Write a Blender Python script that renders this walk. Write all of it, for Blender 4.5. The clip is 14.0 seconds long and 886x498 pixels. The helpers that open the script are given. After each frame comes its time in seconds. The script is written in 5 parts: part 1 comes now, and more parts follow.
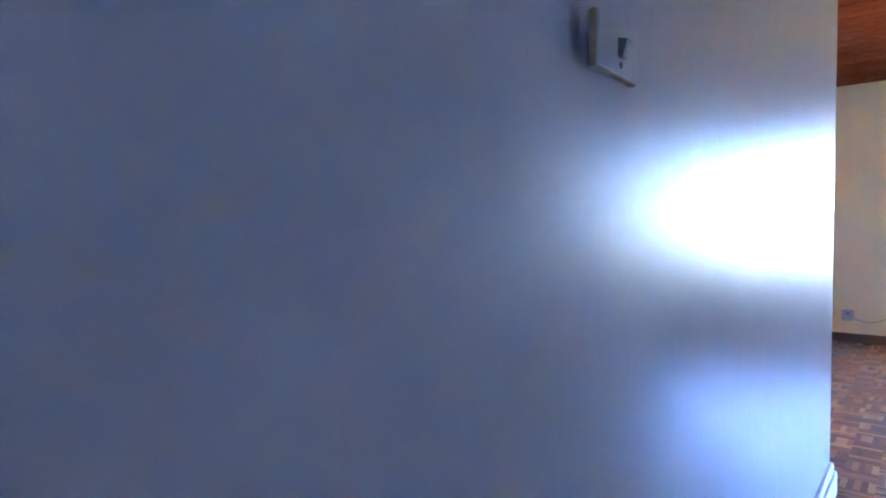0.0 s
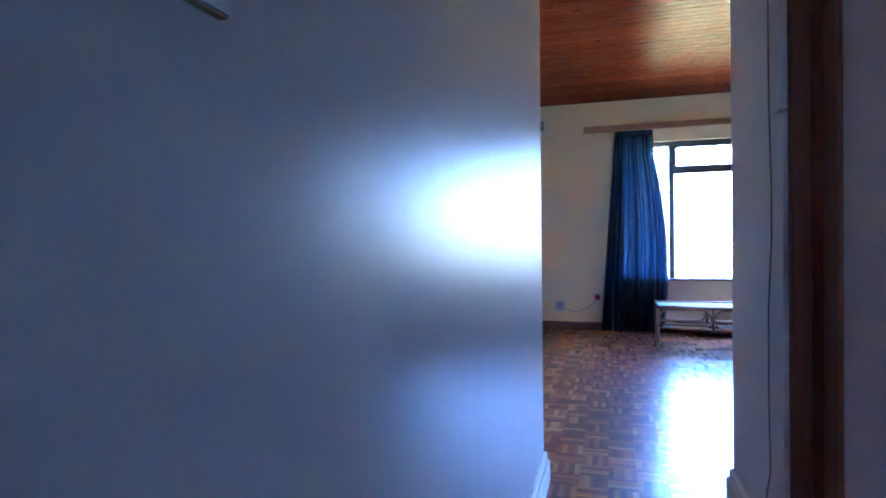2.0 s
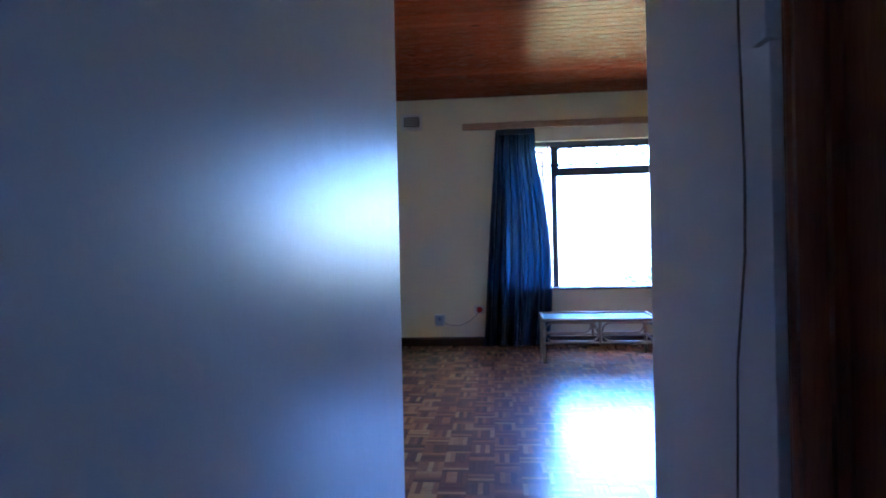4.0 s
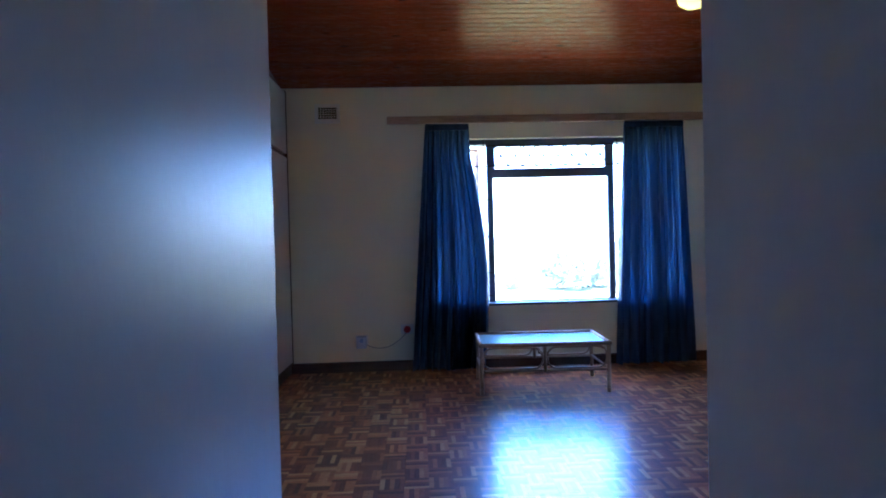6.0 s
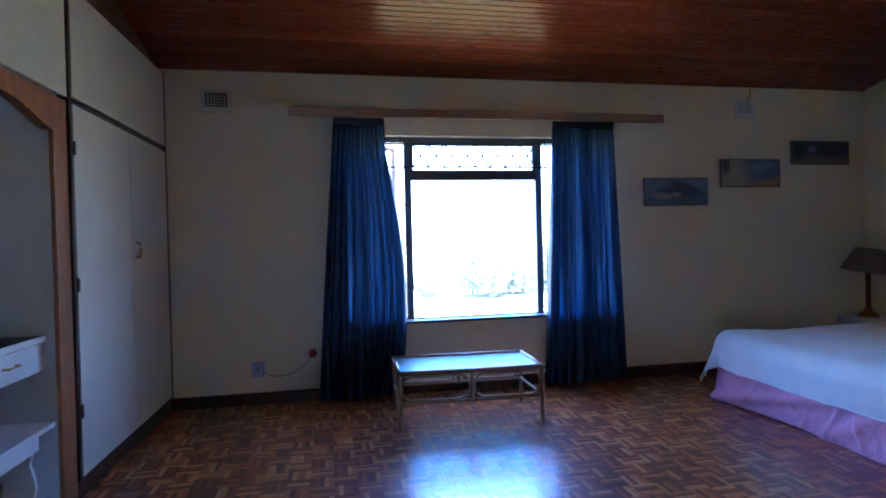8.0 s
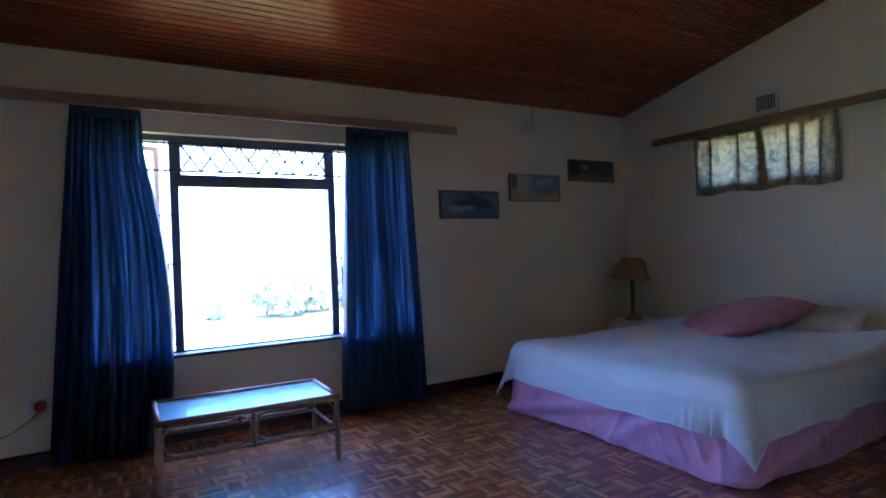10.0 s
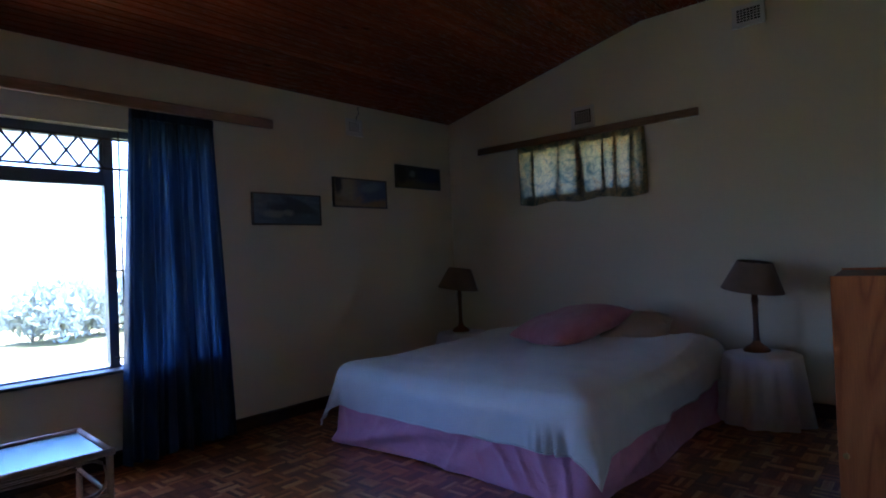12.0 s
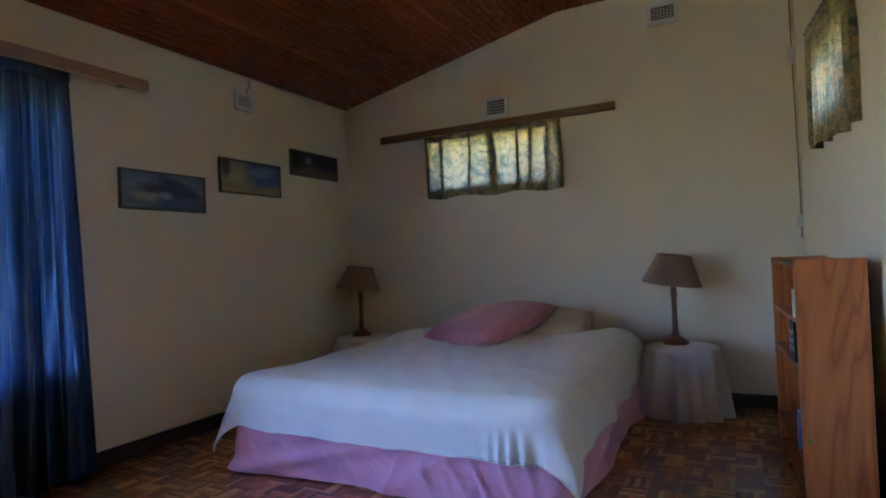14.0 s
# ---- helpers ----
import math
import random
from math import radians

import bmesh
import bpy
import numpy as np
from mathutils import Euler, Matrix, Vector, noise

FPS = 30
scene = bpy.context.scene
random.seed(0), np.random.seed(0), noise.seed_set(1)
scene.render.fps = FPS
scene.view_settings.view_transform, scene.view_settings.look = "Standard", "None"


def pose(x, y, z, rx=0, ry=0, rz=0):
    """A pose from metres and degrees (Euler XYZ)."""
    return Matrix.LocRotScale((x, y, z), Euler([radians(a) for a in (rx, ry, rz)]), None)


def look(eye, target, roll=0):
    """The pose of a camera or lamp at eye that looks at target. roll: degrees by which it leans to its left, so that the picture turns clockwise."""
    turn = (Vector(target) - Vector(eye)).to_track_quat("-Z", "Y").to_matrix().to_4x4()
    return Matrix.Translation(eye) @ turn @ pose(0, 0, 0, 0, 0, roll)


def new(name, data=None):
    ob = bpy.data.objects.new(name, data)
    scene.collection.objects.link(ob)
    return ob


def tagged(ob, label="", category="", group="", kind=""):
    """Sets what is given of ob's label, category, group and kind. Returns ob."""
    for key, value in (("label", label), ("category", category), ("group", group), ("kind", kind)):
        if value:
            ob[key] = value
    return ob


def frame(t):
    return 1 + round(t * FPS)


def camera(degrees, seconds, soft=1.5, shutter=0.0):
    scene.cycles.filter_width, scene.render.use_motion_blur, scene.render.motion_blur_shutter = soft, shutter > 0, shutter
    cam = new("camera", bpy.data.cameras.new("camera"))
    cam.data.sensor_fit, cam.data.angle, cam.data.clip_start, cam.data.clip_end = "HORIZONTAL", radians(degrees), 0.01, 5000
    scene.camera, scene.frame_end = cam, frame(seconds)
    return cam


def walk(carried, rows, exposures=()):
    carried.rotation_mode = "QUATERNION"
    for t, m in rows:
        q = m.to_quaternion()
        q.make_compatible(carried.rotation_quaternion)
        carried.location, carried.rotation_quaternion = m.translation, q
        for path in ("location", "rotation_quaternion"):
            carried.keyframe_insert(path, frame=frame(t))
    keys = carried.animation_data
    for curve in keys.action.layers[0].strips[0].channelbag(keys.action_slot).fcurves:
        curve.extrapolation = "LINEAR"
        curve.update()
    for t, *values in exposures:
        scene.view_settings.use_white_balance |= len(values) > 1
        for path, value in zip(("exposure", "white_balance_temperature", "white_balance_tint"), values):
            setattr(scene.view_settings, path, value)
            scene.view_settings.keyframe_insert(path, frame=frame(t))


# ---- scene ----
# ---------------------------------------------------------------- camera
cam = camera(75.0, 14.0, soft=1.9)
PATH = [
    (0, (-2.038, 0.206, 1.038), (-0.501, 1.485, 1.006), 0.4),
    (0.5, (-1.977, 0.202, 1.045), (-0.305, 1.3, 1.018), 0.2),
    (1, (-1.913, 0.209, 1.047), (-0.124, 1.102, 1.021), -0.0),
    (1.5, (-1.854, 0.219, 1.046), (0.016, 0.926, 1.022), -0.5),
    (2, (-1.727, 0.191, 1.05), (0.192, 0.756, 1.029), -0.7),
    (2.5, (-1.512, 0.176, 1.026), (0.436, 0.633, 1.018), -1.0),
    (3, (-1.36, 0.162, 1.021), (0.606, 0.529, 1.02), -1.1),
    (3.5, (-1.148, 0.155, 1.019), (0.833, 0.433, 1.026), -1.0),
    (4, (-0.944, 0.198, 1.074), (1.048, 0.375, 1.067), -1.3),
    (6.5, (0.01, 0.243, 1.252), (2.005, 0.115, 1.218), -1.3),
    (7, (0.186, 0.234, 1.268), (2.178, 0.055, 1.234), -1.2),
    (9.5, (0.726, 0.096, 1.285), (2.531, -0.765, 1.282), -2.0),
    (10, (0.821, 0.017, 1.275), (2.54, -1.005, 1.28), -2.2),
    (10.5, (0.922, -0.068, 1.291), (2.556, -1.221, 1.3), -2.3),
    (11, (1.024, -0.145, 1.264), (2.552, -1.435, 1.288), -2.4),
    (11.5, (1.097, -0.208, 1.261), (2.518, -1.615, 1.285), -2.5),
    (12, (1.229, -0.227, 1.258), (2.549, -1.729, 1.28), -2.5),
    (12.5, (1.392, -0.23, 1.216), (2.593, -1.829, 1.243), -2.6),
    (13, (1.54, -0.237, 1.2), (2.624, -1.917, 1.225), -2.6),
    (13.5, (1.702, -0.294, 1.187), (2.702, -2.025, 1.213), -2.5),
    (14, (1.856, -0.333, 1.158), (2.769, -2.112, 1.192), -2.4),
]
EXPOSURES = [(0.0, 6.8, 4530, 26), (1.0, 6.48, 4420, 24), (2.5, 5.8, 4220, 22), (4.0, 5.34, 4130, 21), (7.0, 4.74, 4200, 22), (9.5, 4.68, 4330, 25), (10.5, 3.95, 4420, 25), (11.0, 3.53, 4480, 25), (12.0, 3.48, 4520, 25), (12.5, 3.72, 4580, 25), (13.0, 4.1, 4700, 24), (14.0, 4.98, 5000, 21)]
walk(cam, [(t, look(eye, target, roll)) for t, eye, target, roll in PATH], EXPOSURES)

# ---------------------------------------------------------------- light
SUN_FROM = Vector((0.25, -0.12, 1.0)).normalized()
world = bpy.data.worlds.new("sky")
scene.world = world
world.use_nodes = True
wn = world.node_tree
sky = wn.nodes.new("ShaderNodeTexSky")
sky.sky_type = "NISHITA"
sky.sun_disc = False
sky.sun_elevation = math.asin(SUN_FROM.z)
sky.sun_rotation = math.atan2(SUN_FROM.x, SUN_FROM.y)
wn.nodes["Background"].inputs["Strength"].default_value = 0.135
wn.links.new(sky.outputs[0], wn.nodes["Background"].inputs["Color"])
sun = new("sun", bpy.data.lights.new("sun", "SUN"))
sun.data.energy, sun.data.angle, sun.data.color = 3.9, radians(0.5), (1.0, 0.95, 0.88)
sun.matrix_world = look(SUN_FROM * 20, (0, 0, 0))


# ---------------------------------------------------------------- materials
def shader(name):
    m = bpy.data.materials.new(name)
    m.use_nodes = True
    return m, m.node_tree, m.node_tree.nodes["Principled BSDF"]


def node(nt, kind, **settings):
    n = nt.nodes.new(kind)
    for key, value in settings.items():
        n.inputs[key.replace("_", " ")].default_value = value
    return n


def ramp(nt, fac, stops):
    r = nt.nodes.new("ShaderNodeValToRGB")
    nt.links.new(fac, r.inputs[0])
    e = r.color_ramp.elements
    while len(e) < len(stops):
        e.new(0.5)
    for i, (p, c) in enumerate(stops):
        e[i].position, e[i].color = p, (*c, 1)
    return r.outputs[0]


def coords(nt, scale=(1, 1, 1), turn=(0, 0, 0)):
    tc, mp = nt.nodes.new("ShaderNodeTexCoord"), nt.nodes.new("ShaderNodeMapping")
    mp.inputs["Scale"].default_value, mp.inputs["Rotation"].default_value = scale, turn
    nt.links.new(tc.outputs["Object"], mp.inputs[0])
    return mp.outputs[0]


def noise_of(nt, vec, scale, detail=4.0, rough=0.55, distort=0.0):
    n = node(nt, "ShaderNodeTexNoise", Scale=scale, Detail=detail, Roughness=rough, Distortion=distort)
    nt.links.new(vec, n.inputs["Vector"])
    return n.outputs["Fac"]


def mixed(nt, fac, a, b, blend="MIX"):
    m = nt.nodes.new("ShaderNodeMix")
    m.data_type, m.blend_type = "RGBA", blend
    for sock, v in ((m.inputs[0], fac), (m.inputs[6], a), (m.inputs[7], b)):
        if hasattr(v, "is_linked"):
            nt.links.new(v, sock)
        else:
            sock.default_value = v if not isinstance(v, tuple) else (*v, 1)
    return m.outputs[2]


def bumped(nt, p, height, strength, distance):
    b = node(nt, "ShaderNodeBump", Strength=strength, Distance=distance)
    nt.links.new(height, b.inputs["Height"])
    nt.links.new(b.outputs[0], p.inputs["Normal"])


def plain(name, a, b=None, rough=0.5, scale=6.0, fine=60.0, bump=0.15, dist=0.002, metal=0.0, coat=0.0, spread=0.08, stretch=(1, 1, 1)):
    """A painted or woven surface with slow stains and fine grain."""
    m, nt, p = shader(name)
    b = b or tuple(c * 0.86 for c in a)
    v = coords(nt, stretch)
    slow, grain = noise_of(nt, v, scale), noise_of(nt, v, fine, 5)
    col = ramp(nt, slow, [(0.2, b), (0.8, a)])
    col = mixed(nt, 0.22, col, ramp(nt, grain, [(0.3, tuple(c * 0.8 for c in a)), (0.7, tuple(min(1, c * 1.12) for c in a))]))
    nt.links.new(col, p.inputs["Base Color"])
    nt.links.new(ramp(nt, slow, [(0.1, (rough + spread / 2,) * 3), (0.9, (max(0.03, rough - spread / 2),) * 3)]), p.inputs["Roughness"])
    p.inputs["Metallic"].default_value, p.inputs["Coat Weight"].default_value = metal, coat
    if bump:
        bumped(nt, p, grain, bump, dist)
    return m


def paint_wall(name, a, rough, wave=0.25, shine=0.5, gloss=0.0):
    """Brushed paint on plaster: fine orange peel and slow trowel waves."""
    m, nt, p = shader(name)
    v = coords(nt)
    slow, mid, fine = noise_of(nt, v, 1.3, 3), noise_of(nt, coords(nt, (1, 1, 0.5)), 15, 4, 0.5), noise_of(nt, v, 90, 3)
    col = ramp(nt, slow, [(0.1, tuple(c * 0.95 for c in a)), (0.9, a)])
    nt.links.new(col, p.inputs["Base Color"])
    p.inputs["Roughness"].default_value = rough
    add = node(nt, "ShaderNodeMath")
    add.operation = "MULTIPLY_ADD"
    nt.links.new(fine, add.inputs[0])
    add.inputs[1].default_value = 0.06
    nt.links.new(mid, add.inputs[2])
    p.inputs["Specular IOR Level"].default_value = shine
    p.inputs["Coat Weight"].default_value, p.inputs["Coat Roughness"].default_value = gloss, 0.22
    bumped(nt, p, add.outputs[0], wave, 0.006)
    return m


def timber(name, dark, light, rough=0.35, along="y", grain=1.0, coat=0.0, knots=True, islands=False, per_object=False, tones=((0.42, 0.36, 0.34), (0.8, 0.74, 0.7), (1.1, 1.05, 1.0), (1.9, 1.85, 1.75)), shine=0.5, coat_rough=0.15, gloss_tint=None, coat_ior=1.55):
    """Varnished wood with streaks along one axis, knots, and a tone for each board."""
    m, nt, p = shader(name)
    i = "xyz".index(along)
    st = [9.0 * grain] * 3
    st[i] = 0.7 * grain
    v = coords(nt, tuple(st))
    if islands or per_object:
        shift = nt.nodes.new("ShaderNodeVectorMath")
        shift.operation = "MULTIPLY_ADD"
        rnd = nt.nodes.new("ShaderNodeNewGeometry").outputs["Random Per Island"] if islands else None
        if per_object:
            ob = nt.nodes.new("ShaderNodeObjectInfo").outputs["Random"]
            if rnd is None:
                rnd = ob
            else:
                ad = nt.nodes.new("ShaderNodeMath")
                ad.operation = "ADD"
                nt.links.new(rnd, ad.inputs[0])
                nt.links.new(ob, ad.inputs[1])
                fr = nt.nodes.new("ShaderNodeMath")
                fr.operation = "FRACT"
                nt.links.new(ad.outputs[0], fr.inputs[0])
                rnd = fr.outputs[0]
        nt.links.new(rnd, shift.inputs[0])
        shift.inputs[1].default_value = (37.0, 53.0, 71.0)
        nt.links.new(v, shift.inputs[2])
        v = shift.outputs[0]
    streak = noise_of(nt, v, 2.2, 6, 0.6, 0.8)
    fine = noise_of(nt, v, 14, 3, 0.6)
    col = ramp(nt, streak, [(0.3, dark), (0.7, light)])
    col = mixed(nt, 0.35, col, ramp(nt, fine, [(0.35, tuple(c * 0.6 for c in dark)), (0.6, light)]))
    if islands or per_object:
        tone = ramp(nt, rnd, [(0.0, tones[0]), (0.5, tones[1]), (0.78, tones[2]), (1.0, tones[3])])
        col = mixed(nt, 1.0, col, tone, "MULTIPLY")
    if knots:
        kv = coords(nt, tuple(0.8 if j == i else 2.2 for j in range(3)))
        vo = node(nt, "ShaderNodeTexVoronoi", Scale=2.6)
        nt.links.new(kv, vo.inputs["Vector"])
        col = mixed(nt, ramp(nt, vo.outputs["Distance"], [(0.05, (0.85,) * 3), (0.1, (0.0,) * 3)]), col, tuple(c * 0.3 for c in dark))
    nt.links.new(col, p.inputs["Base Color"])
    nt.links.new(ramp(nt, fine, [(0.3, (rough + 0.07,) * 3), (0.7, (max(0.04, rough - 0.05),) * 3)]), p.inputs["Roughness"])
    p.inputs["Coat Weight"].default_value, p.inputs["Coat Roughness"].default_value, p.inputs["Coat IOR"].default_value = coat, coat_rough, coat_ior
    p.inputs["Specular IOR Level"].default_value = shine
    if gloss_tint:
        p.inputs["Specular Tint"].default_value = (*gloss_tint, 1)
    bumped(nt, p, fine, 0.12, 0.002)
    return m


def cloth(name, a, b, through_light, rough=0.8, sheen=0.2, weave=400.0, stretch=(1, 1, 1), crumple=0.0, thin=0.0):
    """Woven cloth that lets part of the light through."""
    m, nt, p = shader(name)
    slow, fine = noise_of(nt, coords(nt, stretch), 5, 4), noise_of(nt, coords(nt), weave, 2)
    col = ramp(nt, slow, [(0.35, b), (0.65, a)])
    nt.links.new(col, p.inputs["Base Color"])
    p.inputs["Roughness"].default_value, p.inputs["Sheen Weight"].default_value = rough, sheen
    if crumple:
        wr = noise_of(nt, coords(nt, (1, 1, 1), (0.3, 0.5, 0.6)), 6.5, 3, 0.5, 1.6)
        add = nt.nodes.new("ShaderNodeMath")
        add.operation = "MULTIPLY_ADD"
        nt.links.new(fine, add.inputs[0])
        add.inputs[1].default_value = 0.02
        nt.links.new(wr, add.inputs[2])
        bumped(nt, p, add.outputs[0], crumple, 0.03)
    else:
        bumped(nt, p, fine, 0.12, 0.001)
    if through_light:
        tr, mx = nt.nodes.new("ShaderNodeBsdfTranslucent"), nt.nodes.new("ShaderNodeMixShader")
        nt.links.new(col, tr.inputs["Color"])
        mx.inputs[0].default_value = through_light
        # streaks of higher see-through share imitate bright light between the folds
        if thin:
            streak = noise_of(nt, coords(nt, (0.2, 9, 0.25)), 3.2, 4, 0.6, 0.4)
            nt.links.new(ramp(nt, streak, [(0.5, (through_light,) * 3), (0.6, (thin * 0.35,) * 3), (0.67, (thin,) * 3)]), mx.inputs[0])
        nt.links.new(p.outputs[0], mx.inputs[1])
        nt.links.new(tr.outputs[0], mx.inputs[2])
        nt.links.new(mx.outputs[0], nt.nodes["Material Output"].inputs["Surface"])
    return m


def floral(name):
    """Thin printed cotton: cream ground, teal and green leaves, ochre flowers."""
    m, nt, p = shader(name)
    v = coords(nt)
    warp = noise_of(nt, v, 5.0, 4, 0.6, 2.0)
    leaf = noise_of(nt, v, 8, 3, 0.5, 3.0)
    vein = node(nt, "ShaderNodeTexVoronoi", Scale=19.0)
    vein.feature = "DISTANCE_TO_EDGE"
    nt.links.new(v, vein.inputs["Vector"])
    col = ramp(nt, warp, [(0.32, (0.13, 0.16, 0.11)), (0.43, (0.32, 0.29, 0.17)), (0.56, (0.5, 0.4, 0.2)), (0.7, (0.42, 0.25, 0.1))])
    col = mixed(nt, ramp(nt, leaf, [(0.54, (0,) * 3), (0.62, (0.5,) * 3)]), col, (0.1, 0.16, 0.13))
    col = mixed(nt, ramp(nt, vein.outputs[0], [(0.0, (0.75,) * 3), (0.05, (0,) * 3)]), col, (0.1, 0.13, 0.12))
    nt.links.new(col, p.inputs["Base Color"])
    p.inputs["Roughness"].default_value = 0.85
    tr, mx = nt.nodes.new("ShaderNodeBsdfTranslucent"), nt.nodes.new("ShaderNodeMixShader")
    nt.links.new(col, tr.inputs["Color"])
    mx.inputs[0].default_value = 0.27
    nt.links.new(p.outputs[0], mx.inputs[1])
    nt.links.new(tr.outputs[0], mx.inputs[2])
    nt.links.new(mx.outputs[0], nt.nodes["Material Output"].inputs["Surface"])
    return m


def clear_glass(name, tint=(1, 1, 1), rough=0.0):
    m, nt, p = shader(name)
    p.inputs["Base Color"].default_value = (*tint, 1)
    p.inputs["Transmission Weight"].default_value, p.inputs["Roughness"].default_value, p.inputs["IOR"].default_value = 1.0, rough, 1.45
    return m


def thin_pane(name, tint):
    """A slightly dusty window pane: clear, with gloss raised towards the edge-on view to weaken slanting light."""
    m, nt, p = shader(name)
    nt.nodes.remove(p)
    tr, gl, mx = nt.nodes.new("ShaderNodeBsdfTransparent"), nt.nodes.new("ShaderNodeBsdfGlossy"), nt.nodes.new("ShaderNodeMixShader")
    tr.inputs["Color"].default_value, gl.inputs["Roughness"].default_value = (*tint, 1), 0.02
    lw, pw, ma = nt.nodes.new("ShaderNodeLayerWeight"), nt.nodes.new("ShaderNodeMath"), nt.nodes.new("ShaderNodeMath")
    pw.operation, ma.operation = "POWER", "MULTIPLY_ADD"
    nt.links.new(lw.outputs["Facing"], pw.inputs[0])
    # low power overdraws the edge-on gloss, which dims the bed wall
    pw.inputs[1].default_value = 3.2
    nt.links.new(pw.outputs[0], ma.inputs[0])
    ma.inputs[1].default_value, ma.inputs[2].default_value = 0.95, 0.04
    for a, b in ((ma.outputs[0], mx.inputs[0]), (tr.outputs[0], mx.inputs[1]), (gl.outputs[0], mx.inputs[2]), (mx.outputs[0], nt.nodes["Material Output"].inputs["Surface"])):
        nt.links.new(a, b)
    return m


def painting(name, ground, shapes):
    """Loose brushwork: a stained ground with soft-edged patches (y, z, half width, half height, tilt, colour)."""
    m, nt, p = shader(name)
    v = coords(nt)
    wob = noise_of(nt, v, 16, 5, 0.6, 0.8)
    col = ramp(nt, noise_of(nt, coords(nt, (1, 1, 3)), 7, 5, 0.6, 1.0), ground)
    for y, z, w, h, tilt, tint in shapes:
        mp = nt.nodes.new("ShaderNodeMapping")
        mp.vector_type = "TEXTURE"
        mp.inputs["Location"].default_value, mp.inputs["Rotation"].default_value, mp.inputs["Scale"].default_value = (0, y, z), (radians(tilt), 0, 0), (10, w * 1.7, h * 1.7)
        nt.links.new(v, mp.inputs[0])
        ln = nt.nodes.new("ShaderNodeVectorMath")
        ln.operation = "LENGTH"
        nt.links.new(mp.outputs[0], ln.inputs[0])
        ad = nt.nodes.new("ShaderNodeMath")
        ad.operation = "MULTIPLY_ADD"
        nt.links.new(wob, ad.inputs[0])
        ad.inputs[1].default_value = 0.5
        nt.links.new(ln.outputs["Value"], ad.inputs[2])
        col = mixed(nt, ramp(nt, ad.outputs[0], [(0.58, (0.92,) * 3), (0.9, (0.0,) * 3)]), col, tint)
    nt.links.new(col, p.inputs["Base Color"])
    p.inputs["Roughness"].default_value = 0.4
    bumped(nt, p, noise_of(nt, coords(nt), 90, 4), 0.2, 0.002)
    return m


def glowing(name, color, strength):
    m, nt, p = shader(name)
    p.inputs["Base Color"].default_value = (0.75, 0.6, 0.25, 1)
    p.inputs["Emission Color"].default_value, p.inputs["Emission Strength"].default_value = (*color, 1), strength
    return m


WALL = paint_wall("cream_wall_paint", (0.83, 0.76, 0.59), 0.5, 0.12)
# one white paint twice: south lightened, north dimmed, to even out the light
LIFTED_WALL = paint_wall("passage_paint_lightened", (0.78, 0.745, 0.75), 0.42, 0.6, 0.08, 0.1)
DIMMED_WALL = paint_wall("passage_paint_dimmed", (0.51, 0.49, 0.51), 0.37, 0.5, 0.06, 0.07)
# gold gloss tint stands in for lawn light mirrored in the boards
CEIL_WOOD = timber("varnished_pine_boards", (0.165, 0.033, 0.011), (0.28, 0.062, 0.019), 0.25, "y", 1.0, 0.0, True, True, False, ((0.8, 0.79, 0.78), (0.95, 0.95, 0.95), (1.02, 1.02, 1.02), (1.15, 1.15, 1.15)), 0.2, 0.15, (1.0, 0.74, 0.25))
PANEL_WOOD = timber("dark_stained_panel", (0.10, 0.03, 0.012), (0.2, 0.07, 0.025), 0.4, "x")
PARQUET = timber("varnished_parquet", (0.25, 0.07, 0.017), (0.45, 0.155, 0.04), 0.5, "y", 4.0, 1.0, False, True, True, ((0.42, 0.38, 0.36), (0.8, 0.75, 0.72), (1.4, 1.45, 1.4), (1.85, 2.7, 3.4)), 0.2, 0.22, None, 1.7)
PLASTER = paint_wall("white_ceiling_plaster", (0.75, 0.74, 0.7), 0.8)
DARK_TRIM = timber("dark_stained_skirting", (0.035, 0.014, 0.008), (0.08, 0.03, 0.015), 0.35, "y", 1, 0.3, False)
BROWN_DOOR = timber("dark_brown_door_wood", (0.17, 0.05, 0.022), (0.34, 0.105, 0.042), 0.42, "z", 1, 0.15, False)
ORANGE_WOOD = timber("orange_varnished_wood", (0.27, 0.095, 0.025), (0.46, 0.18, 0.055), 0.35, "z", 1, 0.3, False)
